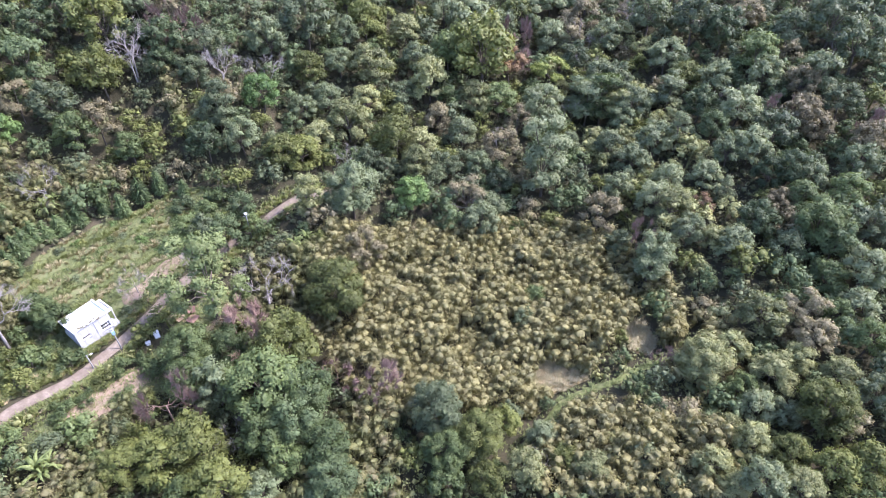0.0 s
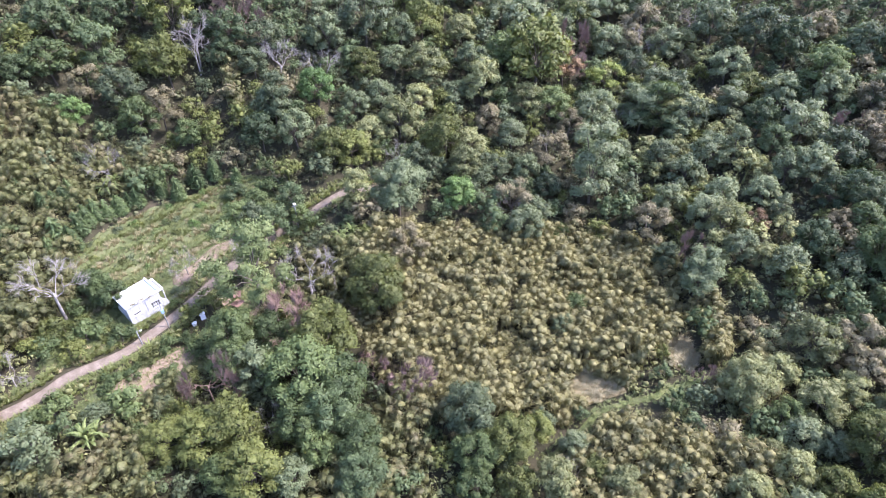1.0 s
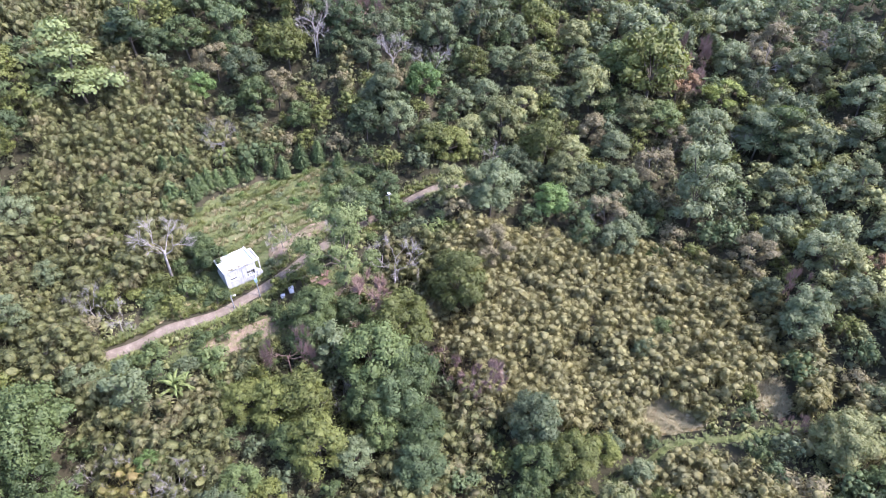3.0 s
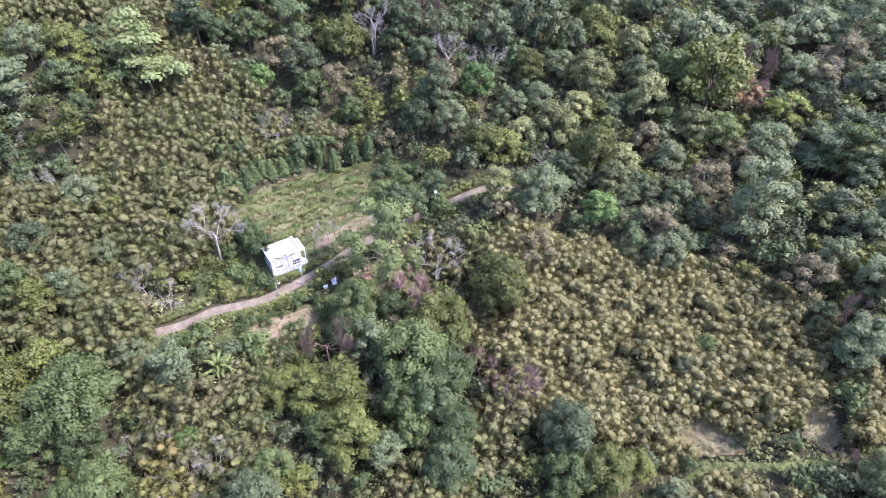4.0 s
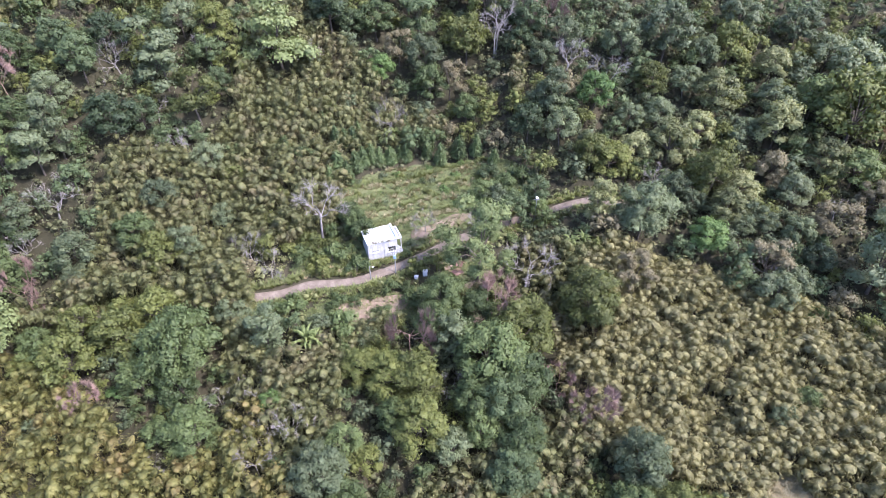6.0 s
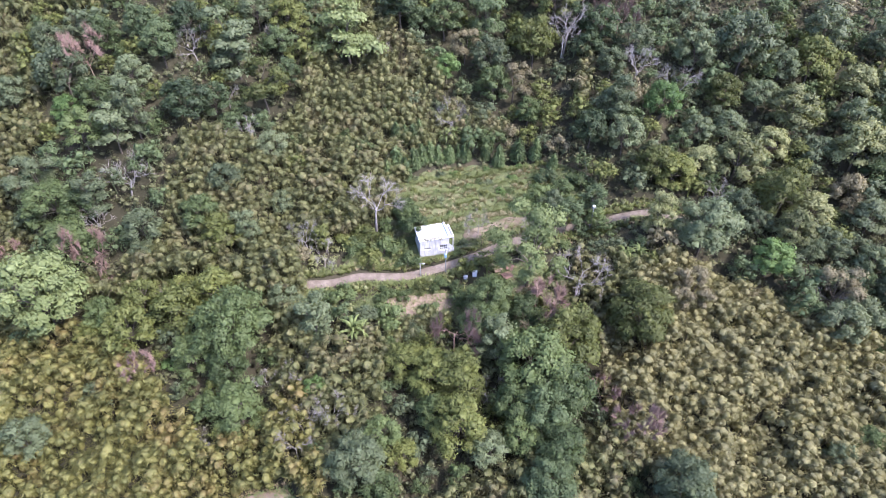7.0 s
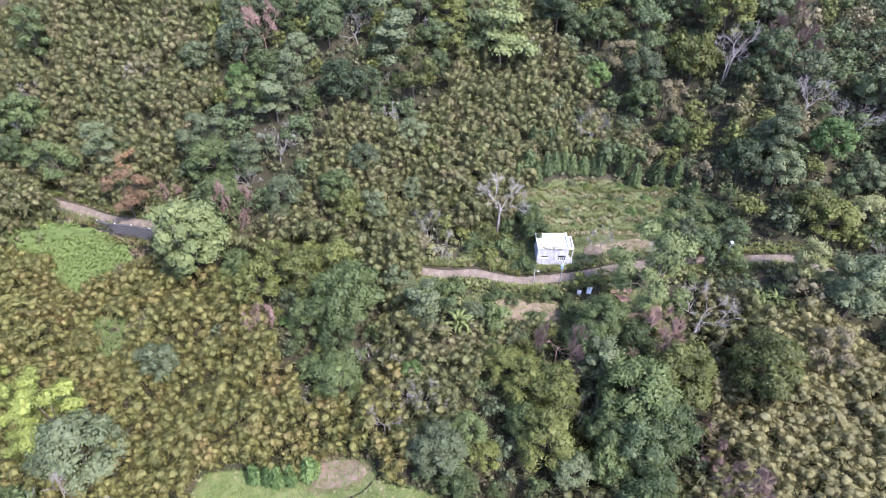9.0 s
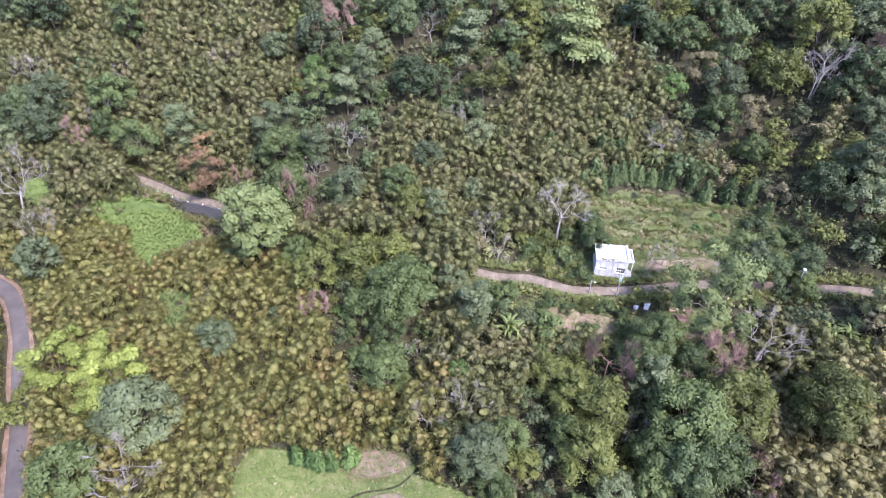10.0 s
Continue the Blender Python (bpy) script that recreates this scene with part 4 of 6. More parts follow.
STAND_M = ((-20.7, 87.2, 2.8, "Db"), (-15.4, 86.5, 4.1, "So"), (-17.4, 47.1, 4.2, "Md"), (-16.2, 41.8, 3.9, "Dd"), (-1.0, 53.8, 4.2, "Gd"), (5.0, 50.7, 4.1, "Od"), (-7.4, 55.8, 2.1, "Gb"), (9.8, 53.9, 2.6, "Od"), (7.4, 97.6, 3.9, "Pd"), (10.8, 92.1, 2.4, "Db"), (14.4, 89.1, 1.8, "Gb"), (18.1, 88.3, 1.4, "Gb"), (10.2, 78.4, 1.9, "Gb"), (14.4, 74.8, 2.2, "Gd"), (17.5, 81.0, 2.4, "Ml"), (15.2, 102.5, 2.6, "Bb"), (31.8, 97.8, 4.6, "So"), (34.7, 90.7, 2.9, "Gd"), (40.0, 85.1, 4.0, "Gd"), (0.5, 48.4, 3.6, "Md"), (-2.2, 89.4, 1.9, "Db"), (-6.2, 96.2, 2.6, "Sb"))
STAND_N = ((-22.8, 50.9, 4.6, "Dd"), (-10.1, 42.8, 3.5, "Db"))
STAND_O = ((9.8, 151.5, 6.7, "Ol"), (21.0, 168.4, 5.3, "Pd"), (33.7, 161.5, 5.1, "So"), (47.0, 158.3, 3.7, "Yl"), (53.8, 160.2, 5.3, "Gd"), (55.4, 145.3, 4.8, "Pd"), (53.3, 132.6, 4.5, "Py"), (58.6, 138.0, 4.2, "Ol"), (63.1, 152.8, 5.7, "Gd"), (68.4, 146.5, 4.8, "Dd"), (76.0, 153.5, 4.2, "Sd"), (72.9, 135.8, 4.9, "Ml"), (72.4, 128.7, 3.9, "Pd"), (65.3, 121.0, 5.0, "Pd"), (79.0, 124.4, 3.7, "Sd"), (82.4, 125.4, 4.5, "Pl"), (92.0, 130.1, 5.3, "Gd"), (90.5, 139.8, 6.2, "Pd"), (82.1, 141.4, 4.9, "Gl"), (98.3, 140.6, 4.9, "Gd"), (84.3, 116.9, 3.7, "Gd"), (76.5, 116.1, 4.2, "Sd"))
STAND_P = ((69.3, 111.7, 4.8, "Gd"), (77.5, 111.6, 3.5, "Sd"), (63.7, 108.1, 4.0, "Pd"), (85.5, 105.4, 4.0, "Sd"), (81.6, 100.4, 3.9, "Gd"), (76.4, 93.0, 3.8, "Md"), (68.7, 100.3, 3.9, "Dd"), (59.4, 108.0, 3.6, "Gd"))
STAND_Q = ((47.0, 116.9, 4.2, "Pd"), (44.7, 130.3, 4.5, "Pd"), (38.7, 142.4, 4.9, "Pl"), (34.5, 133.2, 4.8, "Py"), (40.8, 131.1, 4.6, "Yy"), (41.8, 113.4, 4.2, "Pl"), (51.5, 116.5, 2.9, "Pt"), (51.3, 96.2, 2.5, "Ro"), (56.2, 98.8, 2.1, "Pt"), (45.2, 95.0, 3.8, "Yl"), (42.9, 99.1, 3.9, "Pl"), (46.9, 88.9, 3.2, "Pd"), (51.1, 87.4, 2.7, "Yl"), (59.6, 89.8, 3.8, "Dd"), (64.7, 93.1, 3.2, "Sd"), (68.4, 93.1, 3.8, "Ml"), (68.4, 85.4, 4.8, "Md"), (76.6, 84.2, 3.7, "Gd"), (46.7, 104.6, 3.5, "Pl"), (71.1, 97.4, 3.3, "Pd"), (70.4, 82.1, 3.6, "Dd"), (54.0, 85.0, 3.8, "Pl"))
STAND_R = ((36.4, 104.4, 3.5, "Pd"), (38.0, 119.8, 4.0, "Pl"), (54.1, 103.9, 3.5, "Pl"), (58.5, 125.4, 4.0, "Dd"), (64.2, 133.5, 4.0, "Pd"), (64.9, 100.6, 3.5, "Dl"), (62.6, 83.3, 3.5, "Gl"), (58.7, 116.9, 3.4, "Dd"))
STAND_S = ((38.7, 83.0, 3.6, "Gd"), (53.5, 68.6, 4.2, "Yd"), (60.4, 68.4, 3.7, "So"), (72.3, 75.4, 4.0, "Pd"), (67.6, 76.2, 3.4, "Ml"), (69.1, 69.2, 3.4, "Pl"), (42.0, 61.9, 4.2, "Yd"), (47.5, 64.3, 3.2, "Yd"), (52.5, 59.0, 3.8, "Yl"), (59.9, 63.7, 3.3, "Sd"), (61.5, 57.3, 3.2, "Yl"), (67.2, 61.9, 3.1, "Md"), (48.4, 53.8, 3.1, "Pl"), (52.2, 52.6, 2.6, "Pd"), (56.2, 50.9, 4.3, "Od"), (45.4, 48.0, 2.9, "Yl"), (50.0, 46.0, 3.0, "Ol"), (59.4, 50.1, 2.9, "Sd"), (59.1, 43.1, 3.3, "Ol"), (54.4, 42.6, 3.3, "Ol"), (39.0, 45.0, 2.9, "Yl"), (37.9, 54.3, 3.9, "Sb"))
STAND_T = ((31.4, 48.3, 3.4, "Pb"), (44.3, 41.5, 3.1, "Pd"), (49.3, 40.8, 2.9, "Yl"), (12.4, 46.1, 3.3, "Yd"), (6.8, 52.2, 2.9, "Yd"), (2.4, 51.4, 2.9, "Pd"), (15.8, 52.3, 2.6, "Pl"))
STAND_U = ((18.8, 48.3, 2.4, "Ol"), (22.6, 46.0, 2.8, "Yl"), (34.2, 43.1, 3.1, "Pb"), (26.1, 50.9, 2.9, "Yb"), (49.4, 72.2, 3.0, "Pb"), (47.0, 73.9, 3.0, "Sb"), (56.6, 60.8, 2.8, "Yd"), (47.3, 57.5, 2.5, "Md"), (43.2, 50.6, 2.3, "Yd"), (40.7, 60.2, 2.4, "Yb"), (29.0, 43.9, 2.7, "Pb"), (6.5, 44.4, 2.9, "Od"), (0.6, 43.8, 2.8, "Md"), (64.6, 53.1, 2.9, "Pd"), (41.0, 41.8, 2.5, "Yl"), (28.0, 70.9, 1.8, "Pb"), (57.3, 67.3, 2.7, "Sb"), (65.2, 68.1, 2.6, "Md"))
STAND_V = ((-80.5, 57.8, 2.9, "Ob"), (-74.4, 57.1, 2.9, "Ob"), (-70.3, 57.1, 3.0, "Ob"), (-67.3, 57.7, 2.7, "Ob"), (-69.0, 53.9, 2.7, "Mb"), (-64.8, 54.2, 2.7, "Ob"), (-64.3, 57.7, 2.9, "Mb"), (-62.7, 59.2, 1.8, "Ob"), (-61.0, 60.6, 1.4, "Mb"), (-69.4, 62.3, 2.3, "Mb"), (-54.9, 67.9, 1.1, "Mb"), (-59.4, 59.0, 2.5, "Mb"), (-49.8, 87.9, 3.1, "Md"), (-46.0, 87.5, 3.1, "Gd"), (-47.4, 92.7, 2.9, "Md"), (-42.5, 87.7, 3.1, "Dd"), (-46.0, 85.9, 2.8, "Mb"), (-61.9, 44.8, 3.2, "Mb"), (-56.9, 50.9, 2.4, "Mb"), (-56.9, 45.1, 2.7, "Gb"))
STAND_W = ((-53.9, 47.6, 3.6, "Mb"), (-64.8, 65.4, 2.4, "Md"), (-63.4, 61.3, 1.6, "Mb"), (-68.0, 67.3, 2.4, "Md"), (-55.2, 70.7, 1.2, "Gb"), (-40.6, 94.9, 3.0, "Dd"), (-46.3, 99.1, 3.2, "Mb"), (-55.1, 53.6, 1.8, "Mb"), (-54.1, 56.8, 1.9, "Ob"), (-52.8, 60.0, 2.1, "Mb"), (-50.4, 62.1, 1.9, "Mb"))
STANDS = (STAND_A, STAND_B, STAND_C, STAND_D, STAND_E, STAND_F, STAND_G, STAND_H, STAND_I, STAND_J, STAND_K, STAND_L, STAND_M, STAND_N, STAND_O, STAND_P, STAND_Q, STAND_R, STAND_S, STAND_T, STAND_U, STAND_V, STAND_W)

# bare and withered trees: plan x, y, spread, look
BARE_A = ((-139.6, 15.0, 2.7, "s"), (-157.8, -24.7, 3.2, "x"), (-150.6, -6.8, 1.9, "x"), (-141.8, -4.1, 2.3, "x"), (-141.7, -13.4, 2.9, "x"), (-138.9, -18.5, 2.7, "w"), (-127.8, -32.6, 5.8, "x"), (-118.4, -28.8, 3.8, "x"), (-105.2, 31.3, 3.8, "x"), (-97.1, 18.5, 3.5, "w"), (-103.3, 23.7, 2.2, "x"), (-129.5, 40.6, 3.6, "w"), (-121.7, 59.5, 3.6, "x"), (-110.6, 9.6, 2.2, "w"), (-99.1, 90.7, 2.8, "x"), (-68.5, 122.9, 2.4, "t"), (-101.3, 55.6, 3.0, "x"), (-69.8, 61.0, 3.5, "t"), (-74.8, 47.9, 3.1, "x"), (-74.4, 39.7, 2.2, "x"), (-69.8, 47.6, 2.5, "x"), (-85.7, 71.3, 1.4, "x"))
BARE_B = ((-77.8, 93.1, 3.4, "x"), (-62.6, -21.7, 4.3, "x"), (-75.5, 12.4, 2.4, "w"), (-58.9, 13.0, 2.1, "x"), (-59.5, 25.9, 1.8, "x"), (-54.7, 25.8, 2.0, "x"), (-46.9, 21.5, 2.8, "x"), (-55.9, 30.1, 2.5, "x"), (-46.7, 28.4, 2.8, "x"), (-41.9, 51.9, 3.8, "w"), (-33.6, 56.9, 2.0, "x"), (-31.8, 48.4, 2.1, "x"), (-32.9, 65.1, 3.9, "w"), (-32.3, 75.7, 5.6, "x"), (-17.8, 61.0, 2.3, "w"), (-52.9, 23.3, 1.7, "x"), (-117.9, 77.4, 2.1, "x"), (-49.4, 24.7, 2.3, "x"), (-110.8, 58.4, 2.2, "x"), (-60.0, 132.6, 4.6, "w"), (-49.8, 123.9, 2.8, "t"), (-40.7, 126.8, 5.1, "x"))
BARE_C = ((-22.4, 112.5, 3.1, "x"), (-10.9, 57.9, 3.1, "w"), (-8.9, 59.8, 1.9, "x"), (37.7, 89.4, 2.5, "w"), (-68.5, 123.8, 2.8, "t"), (12.1, 123.4, 2.5, "x"), (5.0, 103.8, 2.6, "x"), (-54.8, 74.7, 2.3, "x"), (-45.1, 80.3, 2.3, "x"), (18.0, 157.9, 3.6, "w"), (32.4, 162.4, 3.3, "x"), (36.6, 149.9, 2.7, "x"), (49.5, 167.1, 3.2, "x"), (36.6, 159.6, 4.0, "x"), (18.4, 151.3, 3.5, "w"), (29.3, 133.6, 3.2, "x"), (66.5, 68.4, 1.9, "x"), (60.1, 50.8, 2.0, "x"), (14.4, 47.7, 2.2, "x"), (89.9, 135.3, 3.3, "x"), (73.3, 119.0, 2.5, "w"), (87.3, 109.3, 2.6, "w"))
BARE_D = ((-59.7, -21.9, 3.4, "f"), (65.7, 128.4, 2.4, "x"), (36.9, 64.3, 1.5, "w"))
BARE = BARE_A + BARE_B + BARE_C + BARE_D

STYLE = {"d": "dome", "l": "lobed", "t": "tall", "y": "layered", "o": "loose", "b": "bush"}
COLOUR = {"D": "dark", "G": "grey", "O": "olive", "M": "mid", "B": "bright", "P": "pale", "L": "lime", "R": "rust", "S": "straw", "Y": "sun_tinted", "F": "fresh"}
for stand in STANDS:
    for x, y, r, code in stand:
        plant(x, y, r, COLOUR[code[0]], STYLE[code[1]], rng.uniform(0.95, 1.15))
for x, y, r, code in BARE:
    bare_tree(x, y, r, code)
for x, y, tall in ((-87.5, 82.1, 6.8), (-83.6, 81.4, 6.7), (-81.3, 84.3, 6.7), (-81.4, 86.4, 6.7), (-82.4, 82.9, 6.0), (-78.1, 72.8, 7.4), (-78.4, 75.9, 8.4), (-76.4, 76.3, 7.8), (-76.9, 79.7, 7.2), (-76.9, 82.0, 7.5), (-76.7, 84.5, 7.2), (-75.2, 85.7, 6.2), (-73.8, 87.7, 6.5), (-72.9, 90.0, 5.5), (-71.5, 90.8, 6.5), (-68.0, 93.9, 6.0), (-64.9, 94.8, 7.6), (-62.4, 98.5, 7.8), (-59.2, 100.7, 7.1), (-75.4, 95.7, 6.7), (-54.1, 100.1, 5.1)):
    cypress(x, y, tall * 0.82)
for x, y, tall in ((-50.8, 5.2, 4.4), (-49.8, 6.8, 4.6), (-49.0, 9.5, 4.8), (-53.2, 2.3, 4.2), (-51.8, 4.0, 4.0)):
    cypress(x, y, tall * 1.1, "bright")
for x, y, size in ((-76.9, 90.3, 1.2), (-76.2, 92.5, 1.1), (-55.2, 41.0, 1.45), (-54.4, 42.3, 1.15), (-28.8, 87.6, 1.3), (-27.2, 89.4, 1.15)):
    banana_plant(x, y, size)

# ---- the rest of the cover ----
GLADE = ((-96.2, -13.4), (-98.3, -10.0), (-94.8, -6.1), (-88.4, -6.4), (-85.0, -10.2), (-87.9, -13.0), (-91.7, -11.3))
CLEAR = (GLADE, ORCHARD, BENCH, YARD, MEADOW, FAR_MEADOW, LOW_FIELD)
WAY = resample(TRACK, 2.0) + resample(ROAD, 2.0)
FOOTWAY = resample(PATH, 1.5)
BANKS = (((32.6, 75.2), (36.6, 74.5), (38.2, 70.3), (36.1, 66.7), (32.9, 68.2)), ((14.7, 64.5), (17.9, 67.6), (21.2, 66.1), (25.7, 63.2), (20.8, 61.4), (16.3, 60.6)))


WALL_FOOT = ((-125.8, -11.5), (-122.8, -6.6), (-117.5, -2.3), (-112.0, 2.9), (-107.0, 6.4), (-105.4, 0.6), (-107.9, -2.4), (-111.7, -1.0), (-117.7, -4.8), (-120.8, -9.1))
WOODED = (WOODED_RIDGE, WOODED_CREST, WOODED_TOP, WOODED_DELL, WOODED_FOOT)


def near(x, y, pts, d):
    return any((x - a) ** 2 + (y - b) ** 2 < d * d for a, b in pts)


CELL = {}
for sx, sy, sr in SPOTS:
    CELL.setdefault((int(sx // 8), int(sy // 8)), []).append((sx, sy, sr))


def crowded(x, y, r, k):
    i, j = int(x // 8), int(y // 8)
    for a in (i - 1, i, i + 1):
        for b in (j - 1, j, j + 1):
            for sx, sy, sr in CELL.get((a, b), ()):
                if (x - sx) ** 2 + (y - sy) ** 2 < (k * (r + sr)) ** 2:
                    return True
    return False


def cover_of(x, y):
    """What grows where no tree is picked out."""
    if any(inside(x, y, p) for p in CLEAR + BANKS) or near(x, y, WAY, 0.5 if 59 < math.degrees(math.atan2(-x, y)) < 84 else 3.1 if math.degrees(math.atan2(-x, y)) > 96 else 2.0 if math.degrees(math.atan2(-x, y)) > 84 else 2.4) or near(x, y, FOOTWAY, 1.7):
        return ""
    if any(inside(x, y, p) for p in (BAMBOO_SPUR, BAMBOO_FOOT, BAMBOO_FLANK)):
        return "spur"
    if inside(x, y, WALL_FOOT):
        return ""
    if any(inside(x, y, p) for p in WOODED):
        return "wood"
    h, az = math.hypot(x, y), math.degrees(math.atan2(-x, y))
    d = h - rim(az)
    if 24 < az < 59 and -16 < d < 7:
        return "lush"
    if az > 74 and d < -9 or az > 62 and h < 62:
        return "gold"
    if az > 45 or (az > 26 and d > 26 and h < 140) or (az > 22 and h < 66):
        return "bamboo"
    if az < 8 and h < 76:
        return "lush"
    if az > 8 and h < 92:
        return "bamboo"
    return "wood"


def cover():
    r = random.Random(31)
    spots = {k: [] for k in ("spur", "gold", "bamboo", "lush", "wood", "spur low", "gold low", "bamboo low")}

    def places(step):
        for i in range(int(-175 / step), int(112 / step)):
            for j in range(int(-53 / step), int(174 / step)):
                x, y = (i + (j % 2) * 0.5 + r.uniform(-0.5, 0.5)) * step, (j + r.uniform(-0.5, 0.5)) * step
                h, az = math.hypot(x, y), math.degrees(math.atan2(-x, y))
                if 30 < h < 186 and -64 < az < 124:
                    kind = "bamboo" if inside(x, y, BAMBOO_KNOLL) else "gold" if inside(x, y, BAMBOO_MOUND) else cover_of(x, y)
                    if kind and not crowded(x, y, 0.0, 0.36):
                        yield x, y, h, az, kind

    for x, y, h, az, kind in places(1.25):
        if kind in ("lush", "wood") or r.random() < 0.06:
            continue
        lift = noise.noise((x / 8, y / 8, 1.7))
        up = 3.4 + 2.0 * lift + r.uniform(-0.9, 0.9) + 2.2 * noise.noise((x / 3.4, y / 3.4, 4.4))
        if 59 < az < 84 and abs(h - rim(az)) < 4:
            up += 2.0
        if inside(x, y, BAMBOO_KNOLL):
            up += 2.5
        if any(not cover_of(x + a, y + b) for a, b in ((2.2, 0), (-2.2, 0), (0, 2.2), (0, -2.2))):
            for low in (0.6, 1.9):
                a, b = x + r.uniform(-0.8, 0.8), y + r.uniform(-0.8, 0.8)
                spots[kind].append((a, b, height(a, b) + low, r.uniform(0.7, 1.1), r.uniform(0, 6.28), 0, 0))
        if r.random() < 0.75:
            a, b = x + r.uniform(-0.7, 0.7), y + r.uniform(-0.7, 0.7)
            spots[kind + " low"].append((a, b, height(a, b) + max(0.5, up - r.uniform(1.0, 2.2)), r.uniform(1.1, 1.6), r.uniform(0, 6.28), r.uniform(-0.2, 0.2), r.uniform(-0.2, 0.2)))
        # sprays bend down the slope, toward the valley
        turn = math.atan2(-y, -x) + r.gauss(0, 0.7)
        spots[kind].append((x, y, height(x, y) + max(0.9, up), r.uniform(0.75, 1.35) * 1.2, turn, r.uniform(-0.2, 0.2), r.uniform(-0.2, 0.2)))
    for x, y, h, az, kind in places(2.0):
        if kind in ("lush", "wood"):
            lift = noise.noise((x / 7, y / 7, 1.7))
            spots[kind].append((x, y, height(x, y) + max(0, lift) * 1.5, r.uniform(0.9, 1.9), r.uniform(0, 6.28), 0, 0))
    names = {"spur": ("bamboo_grove", BAMBOO_SUN_TINTED, "dense sunlit olive bamboo grove on the spur", "bamboo"),
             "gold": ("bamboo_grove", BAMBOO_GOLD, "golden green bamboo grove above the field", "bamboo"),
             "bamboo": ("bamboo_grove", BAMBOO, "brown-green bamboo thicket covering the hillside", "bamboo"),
             # the scrub takes the lightened leaf, sunlight imitated in its colour
             "lush": ("scrub", LEAF["sun_tinted"], "olive scrub by the footpath, leaf colour lightened like sunlight", "scrub"),
             "wood": ("undergrowth", LEAF["brush"], "tangled olive-brown undergrowth between the trees", "undergrowth")}
    for k, rows in spots.items():
        name, mat, label, category = names[k.split()[0]]
        low = k.endswith("low")
        label = label.replace("dense", "lower culms of the").replace("golden green", "lower culms of the golden green").replace("brown-green", "lower culms of the brown-green") if low else label
        protos = [plume(100 + q, *((18, 1.6) if low else ())) for q in range(10)] if category == "bamboo" else [brushwood(q) for q in range(5)]
        scatter_stuff(name, protos, rows, mat, label, category)


cover()


# outline of the woods recoloured lighter to imitate a sunlit, hazy ridge
SUN_TINTED_RIDGE = ((22.3, 163.6), (38.7, 83.3), (61.2, 79.3), (53.6, 156.4))


def wild_wood(tries):
    """The trees between those picked out, colour by colour."""
    r = random.Random(21)
    rows = {"dark": [], "grey": [], "mid": [], "olive": [], "straw": [], "sun_tinted": []}
    for _ in range(tries):
        az = r.uniform(-62, 124)
        h = math.sqrt(r.uniform(30 ** 2, 205 ** 2))
        x, y = -math.sin(radians(az)) * h, math.cos(radians(az)) * h
        kind = cover_of(x, y)
        rad = r.uniform(2.0, 4.0) if h > 80 else r.uniform(1.6, 2.8)
        if kind in ("", "spur", "gold") or (kind == "bamboo" and (r.random() < 0.93 or rad > 3)) or near(x, y, WAY, rad + 0.8):
            continue
        if crowded(x, y, rad, 0.54):
            continue
        CELL.setdefault((int(x // 8), int(y // 8)), []).append((x, y, rad))
        q = noise.noise((x / 30, y / 30, 9.0)) + r.uniform(-0.5, 0.5) + (0.1 if az > -5 else -0.1)
        colour = "dark" if q < -0.15 else "grey" if q < 0.12 else "mid" if q < 0.3 else "olive"
        # ridge trees take leaf colours that imitate sunlight
        if inside(x, y, SUN_TINTED_RIDGE):
            colour = "sun_tinted" if r.random() < 0.6 else "olive"
        if r.random() < 0.05:
            colour = "straw"
        s = rad / 4.0
        rows[colour].append((x, y, height(x, y), s, r.uniform(0, 6.28), 0, 0))
    protos = []
    for k in range(5):
        v, d, f = crown_mesh("wood", 200 + k)[0]
        stem = Growth()
        stem.limb([(0, 0, -0.8), (0, 0, 1.5), (0.2, 0, 4.0)], [0.3, 0.22, 0.12])
        sv, sd, sf = stem.arrays()
        protos.append((np.concatenate((v, sv)), np.concatenate((d, sd)), np.concatenate((f, sf + len(v)))))
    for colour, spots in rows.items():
        scatter_stuff("woodland", protos, spots, LEAF[colour], "further %s trees filling the wooded slope" % {"mid": "mid green", "dark": "dark green", "grey": "grey-green", "olive": "olive green", "straw": "withered straw-coloured", "sun_tinted": "sun-tinted yellow-green"}[colour], "woodland")


wild_wood(9000)


def grass(name, poly, step, protos, mat, label, seed, low=0.6, high=1.2, keep=1.0):
    r = random.Random(seed)
    spots = [(x, y, height(x, y) + 0.05, r.uniform(low, high), r.uniform(0, 6.28), 0, 0) for x, y in grid_spots(poly, step, r, keep) if not near(x, y, WAY, 1.5)]
    return scatter_stuff(name, protos, spots, mat, label, "grass")


